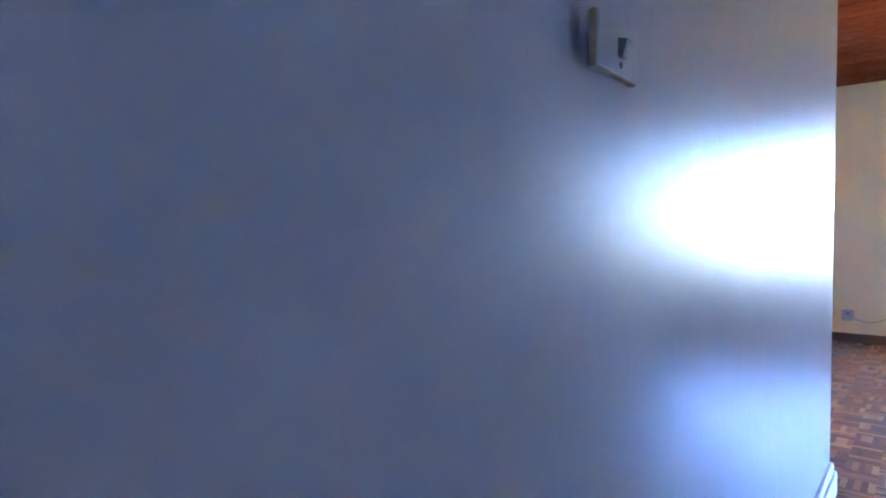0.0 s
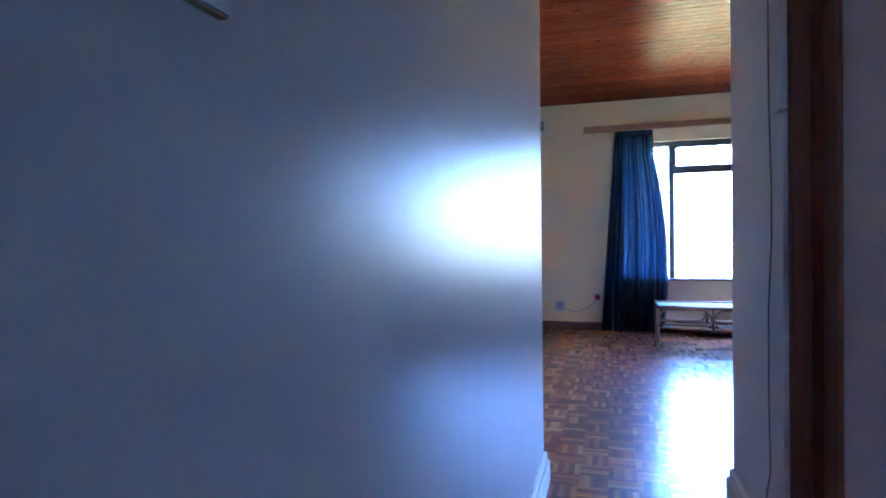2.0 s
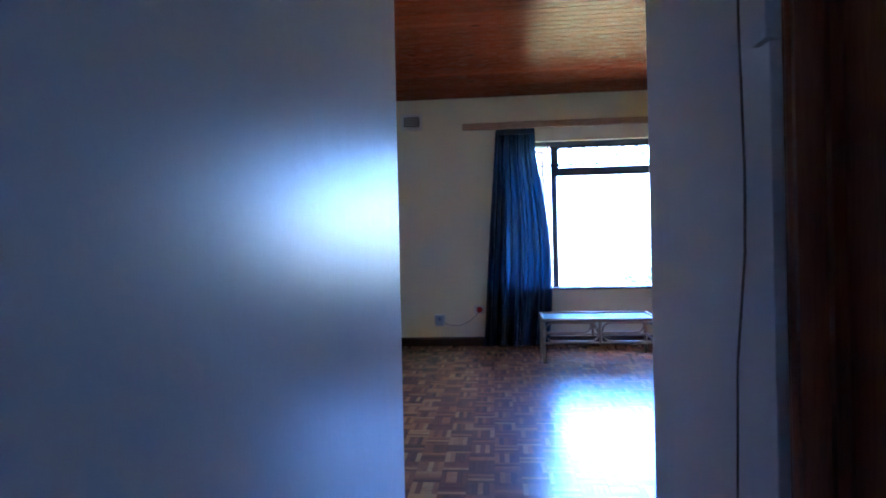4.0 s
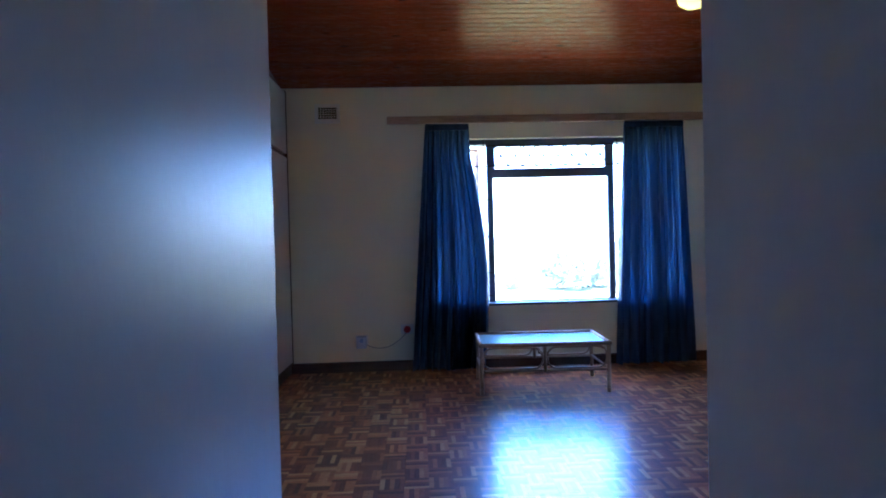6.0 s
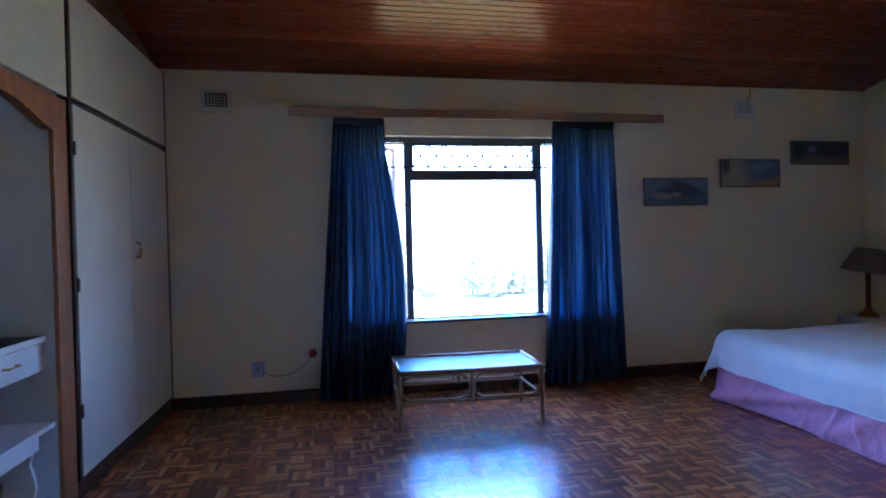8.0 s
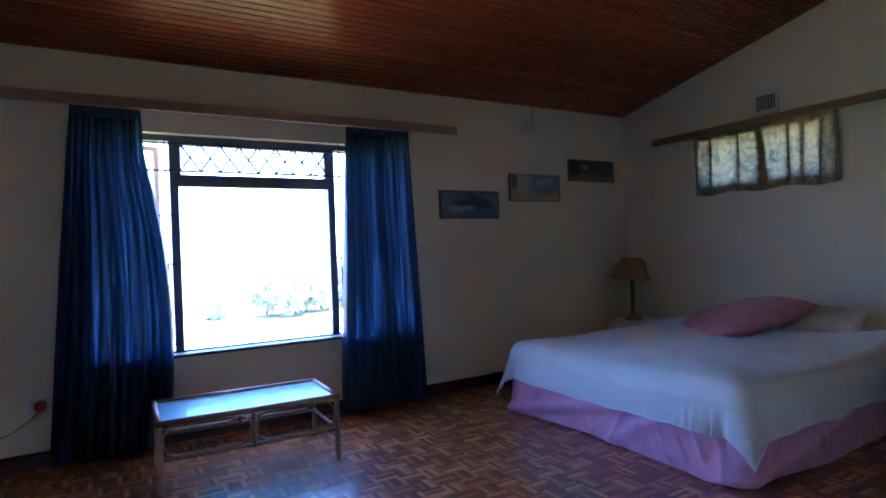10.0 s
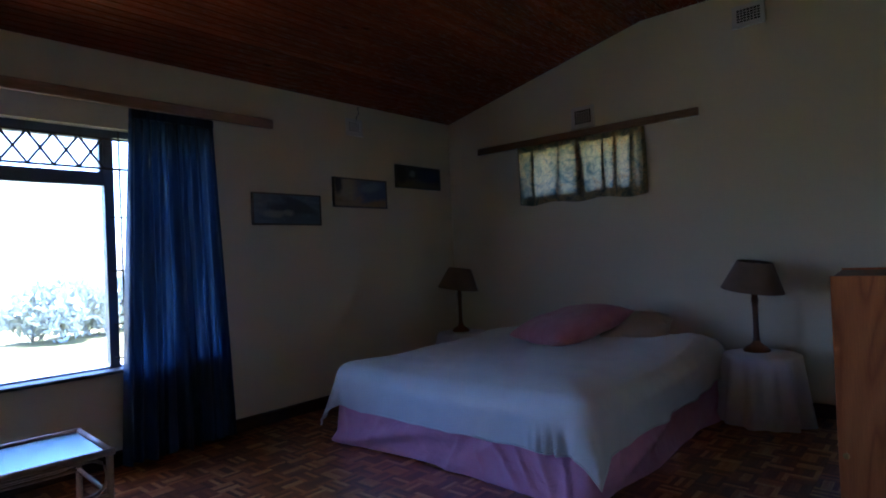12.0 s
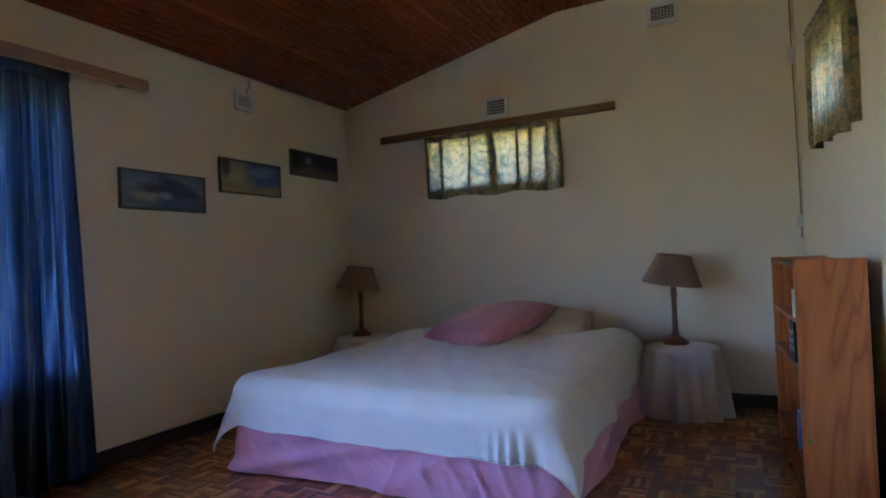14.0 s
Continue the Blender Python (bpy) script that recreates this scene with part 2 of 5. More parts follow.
def plank_pine(name):
    """Oiled pine sawn flat: wide wavering growth rings, fine pores, small knots and pale nicks."""
    m, nt, p = shader(name)
    field = noise_of(nt, coords(nt, (1, 1, 0.13)), 4.5, 2, 0.45, 0.5)
    ring = node(nt, "ShaderNodeMath")
    ring.operation = "PINGPONG"
    grow = node(nt, "ShaderNodeMath")
    grow.operation = "MULTIPLY"
    nt.links.new(field, grow.inputs[0])
    grow.inputs[1].default_value = 16.0
    nt.links.new(grow.outputs[0], ring.inputs[0])
    ring.inputs[1].default_value = 1.0
    fine = noise_of(nt, coords(nt, (60, 60, 3)), 3, 4, 0.6)
    col = ramp(nt, ring.outputs[0], [(0.0, (0.33, 0.09, 0.018)), (0.3, (0.53, 0.17, 0.036)), (0.9, (0.64, 0.225, 0.054))])
    col = mixed(nt, 0.3, col, ramp(nt, fine, [(0.3, (0.24, 0.065, 0.015)), (0.65, (0.56, 0.2, 0.055))]))
    knot = node(nt, "ShaderNodeTexVoronoi", Scale=3.1)
    nt.links.new(coords(nt, (1.6, 1.6, 0.9)), knot.inputs["Vector"])
    col = mixed(nt, ramp(nt, knot.outputs["Distance"], [(0.03, (0.85,) * 3), (0.09, (0.0,) * 3)]), col, (0.1, 0.03, 0.01))
    nick = noise_of(nt, coords(nt, (1, 1, 0.4)), 38, 2, 0.5)
    col = mixed(nt, ramp(nt, nick, [(0.73, (0.0,) * 3), (0.77, (0.7,) * 3)]), col, (0.6, 0.42, 0.27))
    nt.links.new(col, p.inputs["Base Color"])
    p.inputs["Roughness"].default_value, p.inputs["Coat Weight"].default_value, p.inputs["Coat Roughness"].default_value = 0.42, 0.15, 0.2
    bumped(nt, p, fine, 0.15, 0.002)
    return m


PINE = timber("oiled_pine", (0.27, 0.068, 0.013), (0.5, 0.16, 0.037), 0.4, "z", 0.8, 0.2, True)
CASE_PINE = plank_pine("flat_sawn_oiled_pine")
RAIL_WOOD = timber("bare_rail_wood", (0.3, 0.19, 0.13), (0.46, 0.31, 0.225), 0.5, "y", 1, 0.0, False)
RAIL_WOOD_X = timber("bare_rail_wood_across", (0.19, 0.105, 0.048), (0.31, 0.185, 0.09), 0.5, "x", 1, 0.0, False)
LAMP_WOOD = timber("turned_lamp_wood", (0.1, 0.04, 0.018), (0.2, 0.09, 0.04), 0.4, "z", 3, 0.2, False)
FOOT_WOOD = timber("amber_lamp_foot_wood", (0.2, 0.075, 0.025), (0.36, 0.15, 0.055), 0.4, "z", 3, 0.2, False)
CANE = timber("cane_poles", (0.3, 0.2, 0.13), (0.5, 0.36, 0.25), 0.42, "x", 4, 0.2, False)
BEIGE = plain("beige_wall_stand_in", (0.74, 0.56, 0.5), None, 0.5, 3, 70, 0.08)
WHITE_PAINT = plain("white_gloss_paint", (0.78, 0.78, 0.77), None, 0.3, 4, 80, 0.08)
CUPBOARD = plain("cream_cupboard_paint", (0.8, 0.76, 0.66), None, 0.32, 2, 70, 0.1)
AGED_PLASTIC = plain("aged_switch_plastic", (0.4, 0.3, 0.15), (0.24, 0.16, 0.07), 0.4, 30, 120, 0.05)
SWITCH_FACE = plain("dull_switch_face", (0.52, 0.5, 0.5), None, 0.4, 20, 90, 0.03)
PLASTIC = plain("white_plastic", (0.72, 0.72, 0.72), None, 0.35, 12, 90, 0.03)
BLUE_PLASTIC = plain("blue_plastic", (0.2, 0.3, 0.6), None, 0.35, 12, 90, 0.03)
PALE_BLUE = plain("pale_blue_plastic", (0.42, 0.5, 0.68), None, 0.35, 12, 90, 0.03)
RED_PLASTIC = plain("red_plastic", (0.5, 0.03, 0.05), None, 0.35, 12, 90, 0.03)
CABLE = plain("grey_cable", (0.35, 0.33, 0.32), None, 0.45, 20, 100, 0.0)
DARK_CABLE = plain("brown_cable", (0.18, 0.15, 0.14), None, 0.45, 20, 100, 0.0)
BRASS = plain("worn_brass", (0.55, 0.38, 0.14), (0.3, 0.2, 0.08), 0.3, 20, 90, 0.05, metal=1.0)
STEEL = plain("painted_steel_frame", (0.12, 0.14, 0.19), (0.09, 0.105, 0.14), 0.4, 10, 90, 0.1)
GRILLE = plain("grille_bar_paint", (0.07, 0.065, 0.065), (0.04, 0.038, 0.036), 0.45, 20, 90, 0.05)
SILL_PAINT = plain("sill_paint", (0.1, 0.09, 0.09), (0.07, 0.065, 0.06), 0.5, 8, 60, 0.1)
FRAME_GREY = plain("worn_grey_frame", (0.13, 0.12, 0.125), (0.08, 0.075, 0.075), 0.5, 20, 90, 0.1)
HOLE_SHADE = plain("vent_hole_shade", (0.02, 0.02, 0.02), None, 0.9, 8, 40, 0.0)
BLUE_CURTAIN = cloth("navy_blue_satin", (0.04, 0.076, 0.165), (0.02, 0.04, 0.095), 0.1, 0.3, 0.0, 500.0, (1, 6, 0.4), 0.0, 0.65)
FLORAL = floral("floral_cotton")
DUVET = cloth("pale_blue_cotton", (0.83, 0.85, 0.84), (0.78, 0.8, 0.8), 0.0, 0.85, 0.3, crumple=0.12)
VALANCE = cloth("pink_cotton", (0.8, 0.4, 0.58), (0.72, 0.34, 0.51), 0.0, 0.85, 0.3, crumple=0.6)
PINK_PILLOW = cloth("rose_cotton", (0.62, 0.25, 0.28), (0.53, 0.2, 0.23), 0.0, 0.9, 0.3, crumple=0.45)
CREAM_PILLOW = cloth("cream_cotton", (0.72, 0.66, 0.56), (0.65, 0.59, 0.5), 0.0, 0.9, 0.3, crumple=0.45)
LACE = cloth("white_voile", (0.84, 0.83, 0.85), (0.76, 0.75, 0.77), 0.06, 0.9, 0.2)
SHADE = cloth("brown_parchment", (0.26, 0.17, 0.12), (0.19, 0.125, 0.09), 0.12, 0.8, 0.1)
GLASS = thin_pane("window_glass", (0.96, 0.965, 0.96))
TABLE_GLASS = clear_glass("table_glass", (0.55, 0.85, 0.87), 0.28)
OPAL = glowing("lit_opal_glass", (1.0, 0.72, 0.06), 0.13)
GROUND = plain("dry_lawn", (0.235, 0.2, 0.05), (0.28, 0.235, 0.07), 0.95, 0.4, 9, 0.5, 0.05)
LEAF = plain("shrub_leaves", (0.5, 0.53, 0.46), (0.42, 0.46, 0.4), 0.5, 3, 20, 0.0)
BARK = plain("shrub_bark", (0.14, 0.1, 0.07), None, 0.9, 8, 40, 0.5, 0.01)
RENDER_COAT = plain("outer_wall_render", (0.62, 0.58, 0.5), None, 0.9, 2, 60, 0.4, 0.004)
ROOF = plain("roof_sheet", (0.3, 0.14, 0.1), None, 0.7, 2, 30, 0.3, 0.01)
SPEAKER_DARK = plain("dark_laminate", (0.04, 0.025, 0.02), None, 0.4, 8, 60, 0.05)
PAPER_WHITE = plain("book_paper", (0.7, 0.68, 0.6), None, 0.8, 20, 200, 0.05)
BOOK_BLACK = plain("black_book_cloth", (0.02, 0.02, 0.025), None, 0.5, 20, 200, 0.05)
BOOK_BLUE = plain("blue_book_cloth", (0.16, 0.32, 0.6), None, 0.5, 20, 200, 0.05)
PRINT_WHITE = plain("white_print", (0.75, 0.75, 0.73), None, 0.6, 20, 200, 0.0)
SEA, DEEP, SAND, FOAM = (0.16, 0.23, 0.33), (0.045, 0.07, 0.12), (0.36, 0.29, 0.18), (0.34, 0.38, 0.42)
PAINTINGS = [
    painting("grey_blue_seascape", [(0.3, (0.11, 0.17, 0.25)), (0.5, SEA), (0.7, (0.23, 0.31, 0.4))], [(0.02, -0.005, 0.2, 0.07, 8, DEEP), (-0.12, 0.03, 0.22, 0.05, 22, DEEP), (-0.16, -0.1, 0.32, 0.07, 0, (0.1, 0.15, 0.23)), (0.14, -0.04, 0.12, 0.035, 0, FOAM), (0.0, -0.03, 0.06, 0.03, 0, FOAM)]),
    painting("sand_and_blue_bay", [(0.3, (0.26, 0.2, 0.13)), (0.5, SAND), (0.7, (0.4, 0.33, 0.22))], [(0.16, 0.05, 0.22, 0.12, 0, (0.42, 0.38, 0.3)), (0.26, 0.07, 0.05, 0.1, 0, (0.05, 0.06, 0.1)), (-0.2, 0.02, 0.32, 0.2, 12, (0.08, 0.14, 0.31)), (-0.12, 0.06, 0.16, 0.05, -10, (0.2, 0.3, 0.46)), (-0.1, -0.13, 0.34, 0.06, -14, (0.38, 0.27, 0.12))]),
    painting("dark_landscape", [(0.3, (0.025, 0.03, 0.045)), (0.5, (0.05, 0.06, 0.085)), (0.7, (0.08, 0.09, 0.12))], [(0.0, -0.11, 0.6, 0.1, 0, (0.19, 0.14, 0.1)), (0.09, 0.035, 0.05, 0.04, 0, (0.3, 0.32, 0.33)), (-0.14, 0.03, 0.2, 0.08, 0, (0.03, 0.05, 0.1)), (0.24, 0.03, 0.08, 0.12, 0, (0.02, 0.02, 0.03))]),
]


# ---------------------------------------------------------------- mesh tools
def mesh_of(name, bm, material, smooth=False):
    me = bpy.data.meshes.new(name)
    bm.to_mesh(me)
    bm.free()
    me.materials.append(material)
    if smooth:
        me.polygons.foreach_set("use_smooth", [True] * len(me.polygons))
    return me


def part(name, bm, material, parent, label="", smooth=False):
    ob = new(name, mesh_of(name, bm, material, smooth))
    ob.parent = parent
    if parent is not None:
        ob.matrix_parent_inverse = Matrix.Identity(4)
    return tagged(ob, label)


def thing(name, label, category, place=(0, 0, 0), turn=0.0, group="", kind=""):
    ob = new(name)
    ob.empty_display_size = 0.1
    ob.matrix_world = pose(*place, 0, 0, turn)
    return tagged(ob, label, category, group, kind)


def box(x0, x1, y0, y1, z0, z1, bevel=0.0, bm=None):
    own = bm is None
    bm = bm or bmesh.new()
    r = bmesh.ops.create_cube(bm, size=1, matrix=Matrix.LocRotScale(((x0 + x1) / 2, (y0 + y1) / 2, (z0 + z1) / 2), None, (abs(x1 - x0), abs(y1 - y0), abs(z1 - z0))))
    if bevel and own:
        bmesh.ops.bevel(bm, geom=bm.edges[:], offset=bevel, segments=2, affect="EDGES", profile=0.7)
    return bm


def boxes(*specs):
    bm = bmesh.new()
    for s in specs:
        box(*s, bm=bm)
    return bm


def lathe(profile, segments=32, place=(0, 0, 0)):
    """A turned solid from (radius, height) pairs."""
    bm = bmesh.new()
    rings = []
    for r, z in profile:
        rings.append([bm.verts.new((place[0] + r * math.cos(a), place[1] + r * math.sin(a), place[2] + z)) for a in (2 * math.pi * k / segments for k in range(segments))])
    for lo, hi in zip(rings, rings[1:]):
        for k in range(segments):
            bm.faces.new((lo[k], lo[(k + 1) % segments], hi[(k + 1) % segments], hi[k]))
    bm.faces.new(rings[0][::-1])
    bm.faces.new(rings[-1])
    return bm


def tube(points, radius, sides=8, bm=None):
    """A round bar that follows points."""
    bm = bm or bmesh.new()
    pts = [Vector(p) for p in points]
    rings = []
    for i, p in enumerate(pts):
        way = (pts[min(i + 1, len(pts) - 1)] - pts[max(i - 1, 0)]).normalized()
        side = way.cross(Vector((0, 0, 1)) if abs(way.z) < 0.9 else Vector((0, 1, 0))).normalized()
        up = side.cross(way)
        rings.append([bm.verts.new(p + radius * (math.cos(a) * side + math.sin(a) * up)) for a in (2 * math.pi * k / sides for k in range(sides))])
    for lo, hi in zip(rings, rings[1:]):
        for k in range(sides):
            bm.faces.new((lo[k], lo[(k + 1) % sides], hi[(k + 1) % sides], hi[k]))
    bm.faces.new(rings[0][::-1])
    bm.faces.new(rings[-1])
    return bm


def sheet(nu, nv, at):
    """A grid of faces through at(u, v), u and v from 0 to 1."""
    bm = bmesh.new()
    vs = [[bm.verts.new(at(i / nu, j / nv)) for j in range(nv + 1)] for i in range(nu + 1)]
    for i in range(nu):
        for j in range(nv):
            bm.faces.new((vs[i][j], vs[i + 1][j], vs[i + 1][j + 1], vs[i][j + 1]))
    return bm


def prism(outline, x0, x1, axis="x"):
    """A flat outline of (a, b) pairs pushed from x0 to x1 along an axis."""
    bm = bmesh.new()
    def put(h, a, b):
        return {"x": (h, a, b), "y": (a, h, b), "z": (a, b, h)}[axis]
    lo = [bm.verts.new(put(x0, a, b)) for a, b in outline]
    hi = [bm.verts.new(put(x1, a, b)) for a, b in outline]
    n = len(outline)
    for k in range(n):
        bm.faces.new((lo[k], lo[(k + 1) % n], hi[(k + 1) % n], hi[k]))
    bm.faces.new(lo[::-1])
    bm.faces.new(hi)
    bmesh.ops.recalc_face_normals(bm, faces=bm.faces[:])
    return bm


def setting(name, bm, material, label, category, smooth=False):
    return tagged(new(name, mesh_of(name, bm, material, smooth)), label, category, kind="structure")


def curve_between(a, b, sag, n=16):
    a, b = Vector(a), Vector(b)
    return [a.lerp(b, k / n) - Vector((0, 0, sag * 4 * (k / n) * (1 - k / n))) for k in range(n + 1)]


# ---------------------------------------------------------------- plan
XE, XW, XW2 = 5.3, 0.838, 1.45        # window wall, entrance wall, bookcase wall
YS, YN = -5.03, 1.465                 # bed wall, cupboard fronts
YL, YR = 0.493, -0.27                 # passage walls
EAVE, RIDGE, XK = 2.672, 3.163, 3.12  # ceiling at the window wall, its flat part, and where the slope ends
SLOPE = (RIDGE - EAVE) / (XE - XK)
WY0, WY1, WZ0, WZ1 = -2.3, 0.05, 0.595, 2.18   # large window


def wall_x(name, x0, x1, y0, y1, z1, material, label, hole=None):
    """A wall across x with one opening (y0, y1, z0, z1)."""
    if hole is None:
        return setting(name, box(x0, x1, y0, y1, 0, z1), material, label, "wall")
    a, b, c, d = hole
    return setting(name, boxes((x0, x1, y0, a, 0, z1), (x0, x1, b, y1, 0, z1), (x0, x1, a, b, 0, c), (x0, x1, a, b, d, z1)), material, label, "wall")


def wall_y(name, y0, y1, x0, x1, z1, material, label, hole=None):
    if hole is None:
        return setting(name, box(x0, x1, y0, y1, 0, z1), material, label, "wall")
    a, b, c, d = hole
    return setting(name, boxes((x0, a, y0, y1, 0, z1), (b, x1, y0, y1, 0, z1), (a, b, y0, y1, 0, c), (a, b, y0, y1, d, z1)), material, label, "wall")


SWX = (3.2, 4.32, 1.8, 2.24)      # small window over the bed: x range, z range
WWY = (-4.35, -3.65, 1.86, 2.24)    # small window over the bookcase: y range, z range
wall_x("wall_east", XE, XE + 0.25, YS - 0.25, YN + 0.95, 2.69, WALL, "cream painted window wall with a wide opening", (WY0, WY1, WZ0, WZ1))
wall_y("wall_south", YS - 0.25, YS, XW2 - 0.12, XE, 3.3, WALL, "cream painted gable wall behind the bed", SWX)
SKEW = pose(XW2, YS, 0, 0, 0, 4.5) @ pose(-XW2, -YS, 0)   # that wall stands slightly out of square
wall_west = wall_x("wall_west", XW2 - 0.12, XW2, YS, -1.7, 3.3, WALL, "cream painted wall behind the bookcase", WWY)
wall_west.data.transform(SKEW)
wall_y("wall_return", -1.87, -1.75, XW, 1.14, 3.3, WALL, "cream painted short return wall")
wall_x("wall_entrance_south", XW - 0.12, XW, -1.87, YR - 0.12, 3.3, WALL, "cream painted wall beside the passage mouth")
wall_x("wall_entrance_north", XW - 0.12, XW, YL + 0.12, YN + 0.95, 3.3, WALL, "cream painted wall beside the passage mouth")
setting("wall_lintel", box(XW - 0.12, XW, YR - 0.12, YL + 0.12, 2.45, 3.3), WALL, "cream painted wall over the passage mouth", "wall")
wall_y("wall_north", YN + 0.7, YN + 0.95, XW, XE, 3.3, WALL, "grey-cream painted wall behind the cupboards")
wall_y("wall_passage_north", YL, YL + 0.12, -4.2, XW, 2.45, DIMMED_WALL, "satin white passage wall, colour dimmed, that mirrors the window")
DOOR_X = (-0.375, 0.004)           # dark door in the passage
wall_y("wall_passage_south", YR - 0.12, YR, -4.2, XW, 2.45, LIFTED_WALL, "satin white passage wall, colour lightened, with a dark door", (DOOR_X[0], DOOR_X[1], 0.0, 2.06))
PWY = (-0.08, 0.31, 1.7, 2.1)      # unseen window, added to light the passage from behind
wall_x("wall_passage_end", -4.32, -4.2, YR - 0.12, YL + 0.12, 2.45, DIMMED_WALL, "unseen white passage end wall with an added window", PWY)
setting("ceiling_passage", box(-4.32, XW - 0.12, YR - 0.12, YL + 0.12, 2.45, 2.55), PLASTER, "white plaster passage ceiling", "ceiling")


def board_ceiling():
    """Grooved boards that follow the slope and then run level, in one mesh."""
    bm = bmesh.new()
    pitch, gap, deep = 0.06, 0.007, 0.012
    def at(s):
        slant = math.hypot(XE - XK, RIDGE - EAVE)
        if s < slant:
            f = s / slant
            return XE - f * (XE - XK), EAVE + f * (RIDGE - EAVE)
        return XK - (s - slant), RIDGE
    total = math.hypot(XE - XK, RIDGE - EAVE) + XK - XW
    n = int(total / pitch)
    for k in range(n + 1):
        s0, s1 = k * pitch, min((k + 1) * pitch, total)
        if s1 - s0 < 0.02:
            continue
        prof = []
        for s, h in ((s0, 0.02), (s0, deep), (s0 + gap, 0.0), (s1 - 0.0015, 0.0), (s1, deep), (s1, 0.02)):
            x, z = at(s)
            prof.append((x, z + h))
        ends = []
        for y in (YS, YN + 0.7):
            ends.append([bm.verts.new((x, y, z)) for x, z in prof])
        for i in range(6):
            j = (i + 1) % 6
            bm.faces.new((ends[0][i], ends[0][j], ends[1][j], ends[1][i]))
    bmesh.ops.recalc_face_normals(bm, faces=bm.faces[:])
    return bm


setting("ceiling", board_ceiling(), CEIL_WOOD, "varnished knotty pine board ceiling, sloping then level", "ceiling")
EAVES = 0.6   # overhang on the window side, sized to keep sun off the inner sill
# unseen slab, added to stop sky light leaking in above the boards
roof = prism([(XE + EAVES, EAVE - EAVES * SLOPE + 0.03), (XK, RIDGE + 0.03), (XW2 - 0.9, RIDGE + 0.03), (XW2 - 0.9, RIDGE + 0.2), (XK, RIDGE + 0.2), (XE + EAVES, EAVE - EAVES * SLOPE + 0.2)], YS - 0.7, YN + 1.2, "y")
setting("roof", roof, ROOF, "unseen red roof slab that keeps sky light out of the room", "roof")
# added slab, runs past the end wall to keep sun out of its window
setting("unseen_roof_passage", box(-5.7, XW2 - 0.9, -1.6, 1.6, 2.6, 2.75), ROOF, "unseen red roof slab drawn out to shade the passage window", "roof")

# passage skirting, white, in two steps; room skirting, dark
setting("baseboard_1", prism([(YL, 0), (YL - 0.028, 0), (YL - 0.028, 0.085), (YL - 0.024, 0.092), (YL - 0.016, 0.094), (YL - 0.016, 0.118), (YL - 0.01, 0.125), (YL, 0.125)], -4.2, XW - 0.005, "x"), WHITE_PAINT, "white gloss stepped skirting board", "skirting")
setting("baseboard_2", prism([(YR, 0), (YR + 0.028, 0), (YR + 0.028, 0.085), (YR + 0.016, 0.094), (YR + 0.016, 0.118), (YR, 0.125)], DOOR_X[1] + 0.06, XW - 0.005, "x"), WHITE_PAINT, "white gloss stepped skirting board", "skirting")
setting("baseboard_3", prism([(XE, 0), (XE - 0.018, 0), (XE - 0.018, 0.085), (XE - 0.008, 0.095), (XE, 0.095)], YS + 0.018, YN - 0.002, "y"), DARK_TRIM, "dark stained skirting board", "skirting")
setting("baseboard_4", prism([(YS, 0), (YS + 0.018, 0), (YS + 0.018, 0.085), (YS + 0.008, 0.095), (YS, 0.095)], XW2 + 0.018, XE, "x"), DARK_TRIM, "dark stained skirting board", "skirting")
setting("baseboard_5", prism([(XW2, 0), (XW2 + 0.018, 0), (XW2 + 0.018, 0.085), (XW2 + 0.008, 0.095), (XW2, 0.095)], YS, -1.75, "y"), DARK_TRIM, "dark stained skirting board", "skirting").data.transform(SKEW)

# ---------------------------------------------------------------- outside
setting("ground", prism([(-1500, -1500), (1500, -1500), (1500, 1500), (-1500, 1500)], -0.5, -0.3, "z"), GROUND, "dry pale lawn in bright sun", "lawn")


def shrub(place, height, width, seed):
    rnd = random.Random(seed)
    ob = thing("garden_shrub", "leafy green garden shrub on the lawn", "shrub", place, group="garden shrubs")
    bm = bmesh.new()
    tips = []
    for k in range(7):
        a, lean = rnd.uniform(0, 6.28), rnd.uniform(0.1, 0.5) * width
        tip = Vector((math.cos(a) * lean, math.sin(a) * lean, height * rnd.uniform(0.5, 0.9)))
        tube([(0, 0, 0), tip * 0.5 + Vector((0, 0, 0.05)), tip], 0.018 * height, 5, bm)
        tips.append(tip)
    part("stem", bm, BARK, ob)
    bm = bmesh.new()
    for k in range(2600):
        c = rnd.choice(tips) + Vector((rnd.gauss(0, 0.2), rnd.gauss(0, 0.2), rnd.gauss(-0.05, 0.2))) * height * 0.8
        c.z = max(0.05, c.z)
        m = Matrix.Translation(c) @ Euler((rnd.uniform(0, 6), rnd.uniform(0, 6), rnd.uniform(0, 6))).to_matrix().to_4x4()
        s = rnd.uniform(0.06, 0.14)
        bm.faces.new([bm.verts.new(m @ Vector(q)) for q in ((-s, 0, 0), (0, -s * 0.4, 0.01), (s, 0, 0), (0, s * 0.4, 0.01))])
    part("crown", bm, LEAF, ob)


for i, (sx, sy, sh, sw) in enumerate([(16.5, -4.4, 1.2, 1.2), (17.0, -5.0, 1.05, 1.1), (16.8, -3.85, 0.8, 1.0), (17.0, -2.6, 0.45, 0.8), (17.6, -6.3, 1.2, 1.2), (18.0, -7.2, 1.1, 1.2)]):
    shrub((sx, sy, -0.3), sh, sw, 40 + i)

